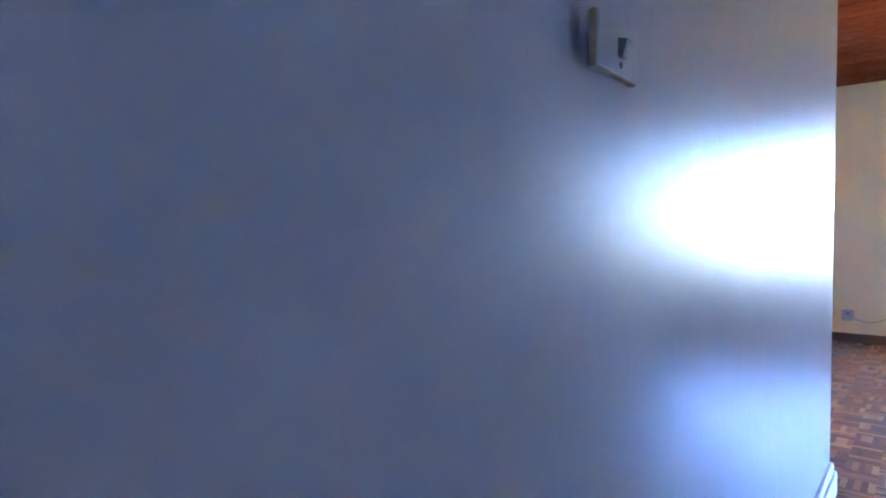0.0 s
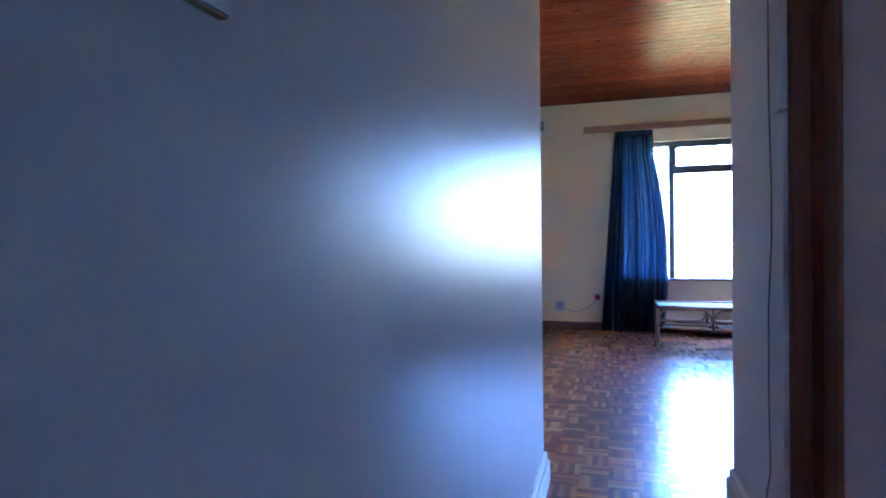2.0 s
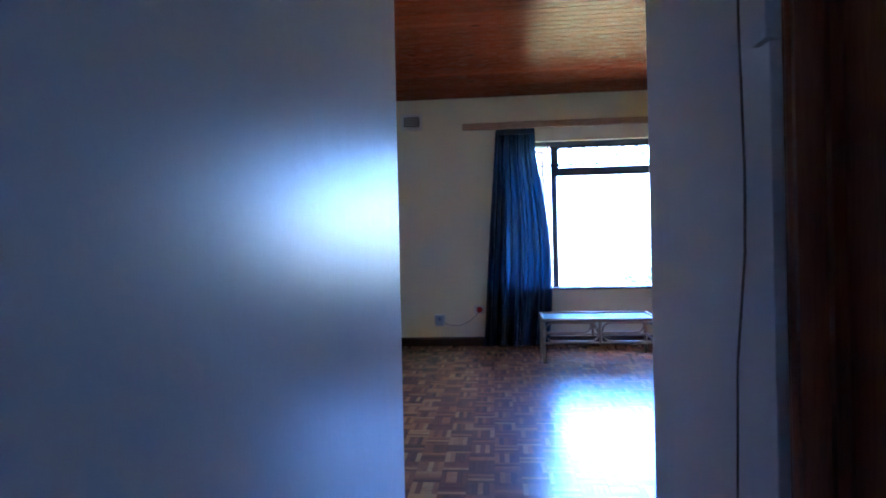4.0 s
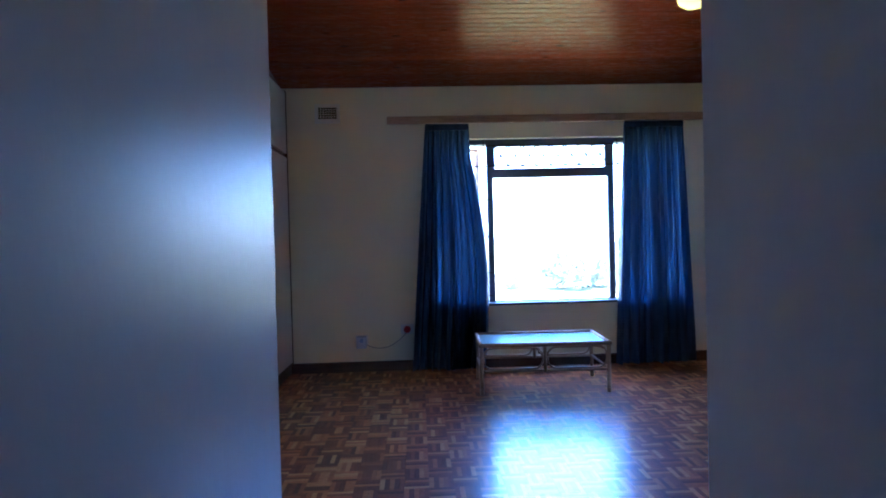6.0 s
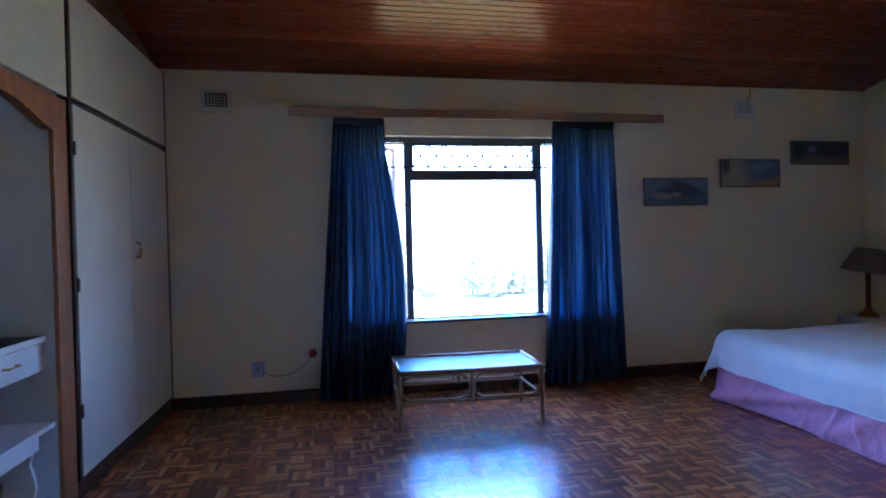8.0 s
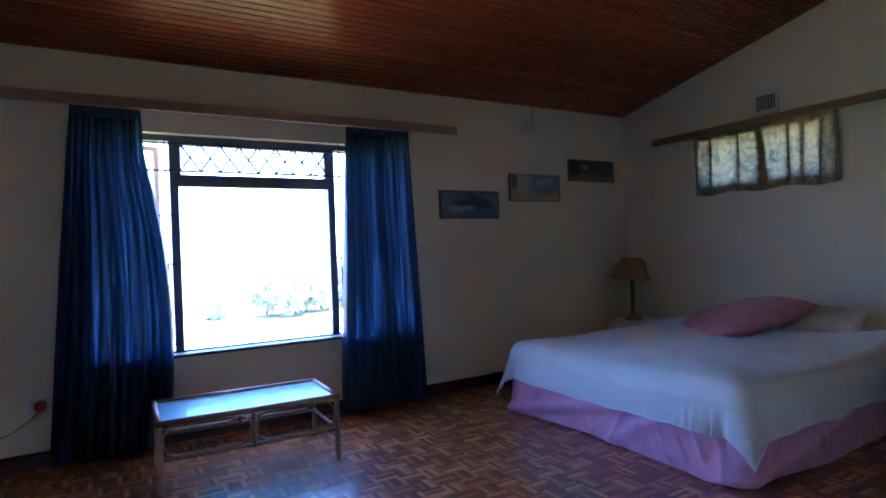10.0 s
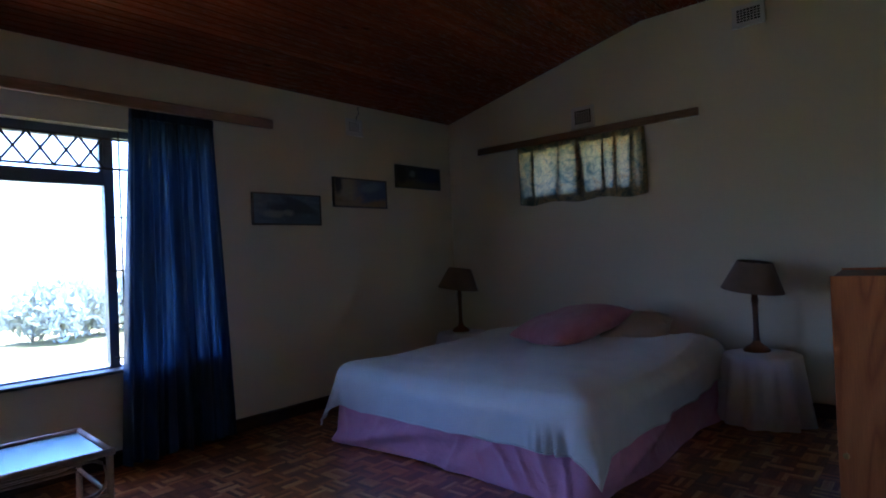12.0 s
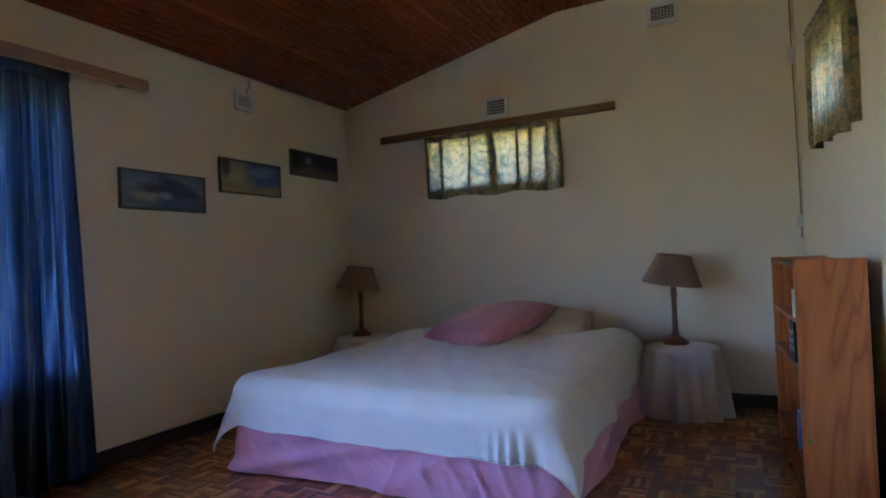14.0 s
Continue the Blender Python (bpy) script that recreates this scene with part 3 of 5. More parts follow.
# ---------------------------------------------------------------- large window
window = thing("window_1", "steel window with clear panes and an open side casement", "window", (XE + 0.1, 0, 0), kind="structure")
FT = 0.045   # section of the frame
MY0, MY1, TZ = -1.64, -0.46, 1.845   # mullions and transom
part("frame", boxes((-0.02, 0.03, WY0, WY1, WZ1 - FT, WZ1), (-0.02, 0.03, WY0, WY1, WZ0, WZ0 + 0.03), (-0.02, 0.03, WY0, WY0 + FT, WZ0 + 0.03, WZ1 - FT), (-0.02, 0.03, WY1 - FT, WY1, WZ0 + 0.03, WZ1 - FT)), STEEL, window)
for my in (MY0, MY1):
    part("mullion", box(-0.03, 0.035, my - 0.03, my + 0.03, WZ0 + 0.03, WZ1 - FT, 0.004), STEEL, window)
part("transom", box(-0.03, 0.035, MY0 + 0.03, MY1 - 0.03, TZ - 0.035, TZ + 0.035, 0.004), STEEL, window)


def pane(y0, y1, z0, z1, parent, x=0.0):
    ob = part("pane", box(x, x + 0.004, y0, y1, z0, z1), GLASS, parent, "clear glass pane")
    return ob


pane(MY0 + 0.03, MY1 - 0.03, WZ0 + 0.03, TZ - 0.035, window)
fan = part("fanlight", boxes((-0.02, 0.02, MY0 + 0.03, MY1 - 0.03, WZ1 - FT - 0.025, WZ1 - FT), (-0.02, 0.02, MY0 + 0.03, MY1 - 0.03, TZ + 0.035, TZ + 0.055), (-0.02, 0.02, MY0 + 0.03, MY0 + 0.05, TZ + 0.055, WZ1 - FT - 0.025), (-0.02, 0.02, MY1 - 0.05, MY1 - 0.03, TZ + 0.055, WZ1 - FT - 0.025)), STEEL, window)
pane(MY0 + 0.05, MY1 - 0.05, TZ + 0.055, WZ1 - FT - 0.025, fan)
pane(WY0 + FT, MY0 - 0.03, WZ0 + 0.03, WZ1 - FT, window)
# casement on the north side, swung out
cw = WY1 - FT - (MY1 + 0.03)
case_bm = boxes((-0.015, 0.015, -cw, 0, 0, 0.035), (-0.015, 0.015, -cw, 0, 1.46, 1.495), (-0.015, 0.015, -cw, -cw + 0.035, 0.035, 1.46), (-0.015, 0.015, -0.035, 0, 0.035, 1.46))
case_bm.transform(pose(0.03, WY1 - FT, WZ0 + 0.04, 0, 0, 28))
casement = part("casement", case_bm, RAIL_WOOD, window, "side casement standing open")
glass_bm = box(-0.002, 0.002, -cw + 0.035, -0.035, 0.035, 1.46)
glass_bm.transform(pose(0.03, WY1 - FT, WZ0 + 0.04, 0, 0, 28))
part("pane", glass_bm, GLASS, casement, "clear glass pane")
part("window_sill", box(-0.16, -0.03, WY0 + 0.002, WY1 - 0.002, WZ0, WZ0 + 0.022, 0.006), SILL_PAINT, window, "dark painted inner sill")
part("outer_sill", box(0.036, 0.2, WY0 + 0.002, WY1 - 0.002, WZ0 - 0.0, WZ0 + 0.025, 0.006), RENDER_COAT, window, "cement outer sill")

# burglar bars in front of the fanlight and the side lights
grille = thing("burglar_bars", "thin dark metal burglar bars with a diamond row", "burglar bars", (XE + 0.05, 0, 0))
gz0, gz1 = TZ + 0.075, WZ1 - 0.065
for z in (gz0, gz1):
    part("rail_bar", tube([(0, WY0 + 0.01, z), (0, WY1 - 0.01, z)], 0.0085, 6), GRILLE, grille)
cells = 8
dw = (MY1 - MY0 - 0.08) / cells
for k in range(cells):
    y0 = MY1 - 0.04 - k * dw
    for a, b in ((gz0, gz1), (gz1, gz0)):
        part("diamond_bar", tube([(0.003 if a < b else -0.005, y0, a), (0.003 if a < b else -0.005, y0 - dw, b)], 0.0086, 6), GRILLE, grille)
    part("knot", tube([(-0.012, y0 - dw / 2, (gz0 + gz1) / 2), (0.01, y0 - dw / 2, (gz0 + gz1) / 2)], 0.011, 8), GRILLE, grille)
    for z in (gz0, gz1):
        part("clip", tube([(-0.01, y0 - 0.004, z), (0.01, y0 - 0.004, z)], 0.0105, 8), GRILLE, grille)
for y in (MY1 + 0.06, MY1 + 0.2, MY0 - 0.06, MY0 - 0.2):
    part("upright_bar", tube([(0.004, y, WZ0 + 0.024), (0.004, y, WZ1 - 0.002)], 0.006, 6), GRILLE, grille)
for ya, yb in ((MY1 - 0.01, WY1 - 0.005), (WY0 + 0.005, MY0 + 0.01)):
    for z in (0.68, 0.9, 1.25, 1.6):
        part("cross_bar", tube([(-0.004, ya, z), (-0.004, yb, z)], 0.006, 6), GRILLE, grille)


# ---------------------------------------------------------------- small windows
def small_window(name, lo, hi, z0, z1, place, turn):
    """A steel window with two panes in a wall that it faces along its local x."""
    w = thing(name, "small high steel window with two panes", "window", place, turn, kind="structure")
    mid = (lo + hi) / 2
    part("frame", boxes((-0.02, 0.02, lo, hi, z0, z0 + 0.04), (-0.02, 0.02, lo, hi, z1 - 0.04, z1), (-0.02, 0.02, lo, lo + 0.04, z0 + 0.04, z1 - 0.04), (-0.02, 0.02, hi - 0.04, hi, z0 + 0.04, z1 - 0.04), (-0.02, 0.02, mid - 0.02, mid + 0.02, z0 + 0.04, z1 - 0.04)), STEEL, w)
    for a, b in ((lo + 0.04, mid - 0.02), (mid + 0.02, hi - 0.04)):
        pane(a, b, z0 + 0.04, z1 - 0.04, w)


sm = (SWX[0] + SWX[1]) / 2
hw = (SWX[1] - SWX[0]) / 2
small_window("window_2", -hw, hw, SWX[2], SWX[3], (sm, YS - 0.15, 0), 90)
wm = (WWY[0] + WWY[1]) / 2
hw = (WWY[1] - WWY[0]) / 2
# not a known window: added to bring daylight into the passage
small_window("added_passage_window", -0.195, 0.195, PWY[2], PWY[3], (-4.26, 0.115, 0), 0)
sk = SKEW @ Vector((XW2 - 0.09, wm, 0))
small_window("window_3", -hw, hw, WWY[2], WWY[3], (sk.x, sk.y, 0), 4.5)


# ---------------------------------------------------------------- curtains and rails
def pleated(top, foot, z0, z1, folds, depth, seed, place, bend=None, hem=0.0, nv=40, askew=0.0):
    """Hanging cloth. top and foot: its two edges across at z1 and z0; bend(f): extra shift of the second edge at height share f."""
    rnd = random.Random(seed)
    phase = [rnd.uniform(-1.1, 1.1) for _ in range(folds + 3)]
    amp = [rnd.uniform(0.2, 1.7) for _ in range(folds + 3)]
    def at(u, v):
        f = 1 - v
        a = top[0] * (1 - v) + foot[0] * v
        b = top[1] * (1 - v) + foot[1] * v + (bend(f) if bend else 0)
        i = min(int(u * folds), folds - 1)
        g = u * folds - i
        am = amp[i] * (1 - g) + amp[i + 1] * g
        ph = phase[i] * (1 - g) + phase[i + 1] * g
        w = depth * am * (0.45 + 0.75 * min(1.0, v * 2.2))
        x = w * math.sin(2 * math.pi * (u * folds + 0.22 * ph + 0.3 * ph * v)) + 0.3 * w * math.sin(4 * math.pi * u * folds + ph * 6 + v * 2)
        if v < 0.035:
            x *= 0.6
        side = 0.25 * w * math.cos(2 * math.pi * u * folds)
        z = z0 + (z1 - z0) * f + hem * math.sin(u * folds * 2.1 + seed) * v + askew * (1 - u) * v
        across = a + (b - a) * u + side
        return (place[0] + x, across, z)
    return sheet(folds * 12, nv, at)


left_curtain = thing("curtain", "floor-length navy blue satin curtain pulled to one side", "curtain", (XE - 0.1, 0, 0), group="blue curtains")
part("curtain_cloth", pleated((0.15, -0.25), (0.31, -0.36), 0.02, 2.3, 11, 0.042, 3, (0, 0, 0), lambda f: -0.09 * math.sin(math.pi * min(1, f * 1.15)) * (1 if f < 0.87 else 0.2), 0.004), BLUE_CURTAIN, left_curtain, smooth=True)
part("heading_tape", box(-0.018, 0.018, -0.25, 0.15, 2.24, 2.3, 0.008), BLUE_CURTAIN, left_curtain)
right_curtain = thing("curtain", "floor-length navy blue satin curtain glowing with daylight", "curtain", (XE - 0.1, 0, 0), group="blue curtains")
part("curtain_cloth", pleated((-2.28, -1.72), (-2.37, -1.62), 0.02, 2.3, 11, 0.046, 8, (0, 0, 0), None, 0.004), BLUE_CURTAIN, right_curtain, smooth=True)
part("heading_tape", box(-0.018, 0.018, -2.28, -1.72, 2.24, 2.3, 0.008), BLUE_CURTAIN, right_curtain)

rail = thing("curtain_rail", "long bare wooden curtain rail board over the window", "curtain rail", (XE, 0, 0))
part("board", box(-0.145, -0.12, -2.755, 0.506, 2.3, 2.37, 0.008), RAIL_WOOD, rail)
part("top_board", box(-0.118, -0.002, -2.74, 0.49, 2.352, 2.367, 0.003), RAIL_WOOD, rail)
for y in (0.4, -1.1, -2.65):
    part("bracket", box(-0.119, -0.002, y - 0.015, y + 0.015, 2.33, 2.35, 0.003), STEEL, rail)

rail = thing("curtain_rail", "bare wooden curtain rail board over the small window", "curtain rail", (0, YS, 0))
part("board", box(2.67, 4.85, 0.055, 0.08, 2.268, 2.333, 0.008), RAIL_WOOD_X, rail)
part("top_board", box(2.7, 4.82, 0.002, 0.053, 2.316, 2.33, 0.003), RAIL_WOOD_X, rail)
short = thing("short_curtain", "short floral cotton curtain lit from behind", "curtain", (0, YS, 0), group="floral curtains")
CX0, CX1, CZ0, CZ1 = 3.12, 4.385, 1.705, 2.28
TUCKS = [(4.375, 0.03), (4.215, 0.032), (3.955, 0.03), (3.735, 0.09), (3.495, 0.034), (3.388, 0.04), (3.252, 0.034), (3.15, 0.045)]   # pinched folds: centre and width


def drape(u, v, deep=0.0):
    """The thin cloth between the tucks: it swells towards the room and dips at each tuck."""
    x = CX0 + (CX1 - CX0) * u
    swell = min(abs(x - c) / 0.09 for c, _ in TUCKS)
    y = 0.03 + 0.022 * min(1.0, swell) ** 0.6 * (0.5 + 0.7 * v) + 0.006 * math.sin(x * 31 + v * 5) * v + deep
    return (x + 0.008 * math.sin(v * 3 + x * 9), y, CZ1 + (CZ0 - CZ1) * v + 0.012 * math.sin(x * 13) * v ** 3 + 0.008 * (u - 0.5) * v)


part("curtain_cloth", sheet(180, 24, drape), FLORAL, short, smooth=True)
for c, w in TUCKS:
    layers = bmesh.new()
    for n in range(6):
        def fold(u, v, n=n):
            return (c + 0.008 * math.sin(v * 3 + c * 9) + (u - 0.5) * w * (0.8 + 0.5 * v), 0.026 - 0.004 * n + 0.006 * math.sin(math.pi * u), CZ1 - 0.01 + (CZ0 + 0.02 - CZ1) * v)
        one = bpy.data.meshes.new("layer")
        half = sheet(4, 12, fold)
        half.to_mesh(one)
        half.free()
        layers.from_mesh(one)
        bpy.data.meshes.remove(one)
    part("pleat", layers, FLORAL, short, "folded-under pleat", smooth=True)
for v0, v1, name in ((0.87, 1.0, "hem_band"), (0.0, 0.1, "heading_band")):
    layers = bmesh.new()
    for n in range(1, 4):
        one = bpy.data.meshes.new("layer")
        half = sheet(180, 3, lambda u, v: drape(u, v0 + (v1 - v0) * v, -0.003 * n))
        half.to_mesh(one)
        half.free()
        layers.from_mesh(one)
        bpy.data.meshes.remove(one)
    part(name, layers, FLORAL, short, "turned-over floral cloth", smooth=True)
short = thing("short_curtain", "short floral cotton curtain hanging askew over the bookcase", "curtain", group="floral curtains")
short.matrix_world = SKEW @ pose(XW2 + 0.035, 0, 0)
part("curtain_cloth", pleated((-4.46, -3.5), (-4.46, -3.52), 1.71, 2.45, 10, 0.02, 33, (0, 0, 0), None, 0.02, 20, 0.02), FLORAL, short, smooth=True)
rail = thing("curtain_rod", "thin steel curtain rod over the bookcase window", "curtain rod")
rail.matrix_world = SKEW @ pose(XW2, 0, 0)
part("rod", tube([(0.035, -4.5, 2.435), (0.035, -3.45, 2.435)], 0.006, 8), STEEL, rail)
for y in (-4.49, -3.46):
    part("bracket", box(0.0, 0.042, y - 0.008, y + 0.008, 2.425, 2.445, 0.002), STEEL, rail)


# ---------------------------------------------------------------- wall fittings
def vent(place, turn, w, h, label):
    """An air brick behind a grid, on a raised plaster surround; faces local +x."""
    v = thing("air_vent", label, "air vent", place, turn, group="air vents")
    part("surround", boxes((0.0, 0.014, -w / 2 - 0.03, w / 2 + 0.03, -h / 2 - 0.03, -h / 2), (0.0, 0.012, -w / 2 - 0.03, w / 2 + 0.03, h / 2, h / 2 + 0.03), (0.0, 0.012, -w / 2 - 0.03, -w / 2, -h / 2, h / 2), (0.0, 0.012, w / 2, w / 2 + 0.03, -h / 2, h / 2)), WHITE_PAINT, v)
    # dark sheet in place of the shade inside the openings
    part("backing", box(0.0, 0.003, -w / 2, w / 2, -h / 2, h / 2), HOLE_SHADE, v)
    n, k = 8, 6
    for i in range(n):
        y = -w / 2 + w * i / (n - 1)
        part("grid_bar", box(0.002, 0.009, y - 0.002, y + 0.002, -h / 2, h / 2), WHITE_PAINT, v)
    for i in range(k):
        z = -h / 2 + h * i / (k - 1)
        part("grid_bar", box(0.002, 0.0085, -w / 2, w / 2, z - 0.002, z + 0.002), WHITE_PAINT, v)
    part("drip_ledge", box(0.0, 0.03, -w / 2 - 0.03, w / 2 + 0.03, -h / 2 - 0.042, -h / 2 - 0.031, 0.003), WHITE_PAINT, v)


vent((XE - 0.0, 1.065, 2.44), 180, 0.175, 0.11, "small white gridded air vent high on the window wall")
vent((XE - 0.0, -3.69, 2.47), 180, 0.13, 0.085, "small white gridded air vent above the paintings")
wire = new("hook_wire", mesh_of("hook_wire", tube([(XE - 0.008, -3.715, 2.525), (XE - 0.01, -3.72, 2.57), (XE - 0.012, -3.75, 2.6), (XE - 0.012, -3.735, 2.64), (XE - 0.006, -3.75, 2.66)], 0.0045, 6), FRAME_GREY, True))
tagged(wire, "short bent wire above the air vent", "wire")
vent((3.69, YS, 2.46), 90, 0.165, 0.125, "small white gridded air vent above the short curtain")
vent((2.3, YS, 2.965), 90, 0.165, 0.1, "small white gridded air vent high on the gable wall")


def socket(place, turn, plug_mat, label):
    s = thing("wall_socket", label, "socket", place, turn)
    part("plate", box(0.0, 0.012, -0.06, 0.06, -0.045, 0.045, 0.004), PLASTIC, s)
    plug = part("plug", lathe([(0.03, 0), (0.034, 0.01), (0.03, 0.036), (0.014, 0.046)], 16), plug_mat, s)
    plug.matrix_basis = pose(0.012, 0.0, 0.0, 0, 90, 0)
    if plug_mat is BLUE_PLASTIC:
        part("adapter", box(0.013, 0.055, -0.05, 0.045, -0.075, 0.04, 0.012), PALE_BLUE, s, "pale blue plug-in adapter")
    part("rocker", box(0.012, 0.016, 0.034, 0.05, -0.012, 0.012, 0.002), PLASTIC, s)


socket((XE, 0.8, 0.3), 180, BLUE_PLASTIC, "white wall socket with a pale blue plug")
socket((XE, 0.37, 0.39), 180, RED_PLASTIC, "white wall socket with a red plug")
flex = new("electric_cable", mesh_of("electric_cable", tube(curve_between((XE - 0.035, 0.78, 0.275), (XE - 0.035, 0.38, 0.36), 0.09), 0.004, 6), CABLE, True))
tagged(flex, "thin grey cable drooping between two sockets", "cable")

switch = thing("light_switch", "aged cream light switch on the passage wall", "light switch", (-1.388, YL, 1.262))
part("plate", box(-0.058, 0.058, -0.009, 0.0, -0.032, 0.032, 0.003), AGED_PLASTIC, switch)
part("face", box(-0.056, 0.056, -0.012, -0.009, -0.03, 0.03, 0.001), SWITCH_FACE, switch)
bm = box(-0.006, 0.006, -0.008, 0.004, -0.011, 0.011, 0.002)
bm.transform(pose(0.0, -0.013, 0.0, 14, 0, 0))
part("toggle", bm, FRAME_GREY, switch, "dark toggle")
part("screw", lathe([(0.004, 0), (0.004, 0.0015), (0.002, 0.002)], 10), FRAME_GREY, switch).matrix_basis = pose(0.002, -0.012, -0.019, 90, 0, 0)

# cable and boxes in the corner by the bookcase
conduit = thing("corner_cable", "thin cable with two small boxes in the room corner", "cable", (XW2 + 0.02, YS, 0))
part("cable", tube([(0.004 * math.sin(z * 3), 0.012, z) for z in (1.2 + 0.1 * k for k in range(20))], 0.004, 6), DARK_CABLE, conduit)
part("junction_box", box(-0.015, 0.03, 0.0, 0.03, 2.42, 2.53, 0.004), PLASTIC, conduit)
part("junction_box", box(-0.015, 0.025, 0.0, 0.025, 1.28, 1.36, 0.004), PLASTIC, conduit)

# passage: white trunking, hanging cable and dark door
trunk = thing("cable_trunking", "white painted boxing down the passage wall", "trunking", (0, YR, 0))
part("channel", box(0.03, 0.15, 0.0, 0.02, 0.126, 1.395, 0.004), LIFTED_WALL, trunk)
part("upper_box", box(0.03, 0.085, 0.0, 0.026, 1.4, 2.43, 0.004), LIFTED_WALL, trunk)
part("hook", lathe([(0.008, 0), (0.009, 0.003), (0.005, 0.006), (0.003, 0.009)], 12), FRAME_GREY, trunk).matrix_basis = pose(0.125, 0.0, 1.53, -90, 0, 0)
hang = new("hanging_cable", mesh_of("hanging_cable", tube([(0.105, YR + 0.038, 2.4), (0.105, YR + 0.036, 1.9), (0.11, YR + 0.034, 1.45), (0.112, YR + 0.028, 1.2), (0.125, YR + 0.025, 1.05), (0.165, YR + 0.025, 0.85), (0.19, YR + 0.02, 0.6), (0.21, YR + 0.012, 0.35), (0.24, YR + 0.034, 0.13), (0.27, YR + 0.04, 0.006)], 0.0022, 6), DARK_CABLE, True))
tagged(hang, "thin dark cable hanging down the passage wall", "cable")
door = thing("door_1", "closed dark brown wooden door in the passage", "door", (0, YR, 0), kind="structure")
x0, x1 = DOOR_X
part("door_frame", boxes((x1 - 0.035, x1 + 0.002, -0.12, 0.012, 0, 2.06), (x0 - 0.002, x0 + 0.035, -0.12, 0.012, 0, 2.06), (x0 + 0.035, x1 - 0.035, -0.12, 0.012, 2.02, 2.06)), BROWN_DOOR, door)
# added panel in place of the dim, warm-looking wall past the door
part("wall_panel", box(x0 - 0.5, x0 - 0.003, 0.0, 0.014, 0, 2.14, 0.004), BEIGE, door, "dull beige panel standing in for the wall past the door")
for a in (x0 + 0.002, x1 - 0.034):
    part("frame_bead", tube([(a + 0.016, 0.012, 0.0), (a + 0.016, 0.012, 2.04)], 0.006, 10), BROWN_DOOR, door, smooth=True)
part("stop_bead", boxes((x1 - 0.05, x1 - 0.035, -0.05, -0.03, 0, 2.02), (x0 + 0.035, x0 + 0.05, -0.05, -0.03, 0, 2.02)), BROWN_DOOR, door)
leaf = part("leaf", box(x0 + 0.036, x1 - 0.036, -0.095, -0.055, 0.006, 2.018, 0.003), BROWN_DOOR, door)

# ceiling lamp
lamp = thing("pendant_lamp", "lit opal glass pendant lamp hanging from the ceiling", "ceiling lamp", (3.27, -1.46, 0))
zc = RIDGE if 3.27 < XK else EAVE + (XE - 3.27) * SLOPE
part("ceiling_rose", lathe([(0.05, zc - 0.03), (0.045, zc - 0.04), (0.02, zc - 0.05)][::-1] + [(0.05, zc + 0.004)], 24), PLASTIC, lamp)
part("flex", tube([(0, 0, zc - 0.045), (0, 0, 2.74)], 0.004, 6), CABLE, lamp)
part("shade", lathe([(0.02, 2.60), (0.06, 2.605), (0.09, 2.63), (0.1, 2.665), (0.085, 2.71), (0.045, 2.74), (0.02, 2.745)], 32), OPAL, lamp, smooth=True)

# ---------------------------------------------------------------- cupboards on the north side
CUP = pose(XE, YN, 0, 0, 0, -1.2) @ pose(-XE, 0, 0)   # the cupboard fronts stand slightly out of square
XP0, XP1, XR0 = 3.54, 3.68, 2.0      # wooden post, and where the recess starts
cup = thing("built_in_wardrobe", "cream two-door built-in wardrobe with dark edges", "wardrobe")
cup.matrix_world = CUP
part("body", boxes((XP1 + 0.002, XP1 + 0.02, 0.03, 0.598, 0.0, 2.65), (XE - 0.02, XE - 0.002, 0.03, 0.598, 0.0, 2.65), (XP1 + 0.02, XE - 0.02, 0.58, 0.598, 0.0, 2.65), (XP1 + 0.02, XE - 0.02, 0.03, 0.58, 2.035, 2.055), (XP1 + 0.02, XE - 0.02, 0.03, 0.58, 0.1, 0.12)), PANEL_WOOD, cup)
part("face_frame", boxes((XP1 + 0.002, XP1 + 0.028, -0.012, 0.03, 0.1, 2.65), (XE - 0.032, XE - 0.004, -0.021, 0.03, 0.1, 2.65), (XP1 + 0.028, XE - 0.03, 0.0, 0.03, 2.03, 2.062), (XP1 + 0.028, XE - 0.03, 0.0, 0.03, 2.636, 2.65)), DARK_TRIM, cup, "dark stained face frame")
part("plinth", box(XP1 + 0.002, XE - 0.004, 0.0, 0.03, 0.0, 0.1), DARK_TRIM, cup)
mid = 4.5
for a, b, z0, z1 in ((XP1 + 0.03, mid - 0.002, 0.115, 2.026), (mid + 0.002, XE - 0.034, 0.115, 2.026), (XP1 + 0.03, XE - 0.034, 2.066, 2.634)):
    d = part("door", box(a, b, -0.018, 0.004, z0, z1, 0.002), CUPBOARD, cup)
    if z1 < 2.03:
        hx = b - 0.05 if b < mid + 0.01 else a + 0.06
        if b > mid + 0.01:
            part("handle", tube([(hx, -0.018, 1.22), (hx, -0.045, 1.225), (hx, -0.05, 1.27), (hx, -0.045, 1.315), (hx, -0.018, 1.32)], 0.007, 8), BRASS, d, "pale brass pull handle")
        else:
            for z in (0.45, 1.1, 1.8):
                part("hinge", box(a - 0.012, a + 0.012, -0.024, -0.017, z - 0.035, z + 0.035, 0.001), DARK_TRIM, d)
upper = thing("built_in_wardrobe", "cream upper cupboard doors over a dressing recess", "wardrobe")
upper.matrix_world = CUP
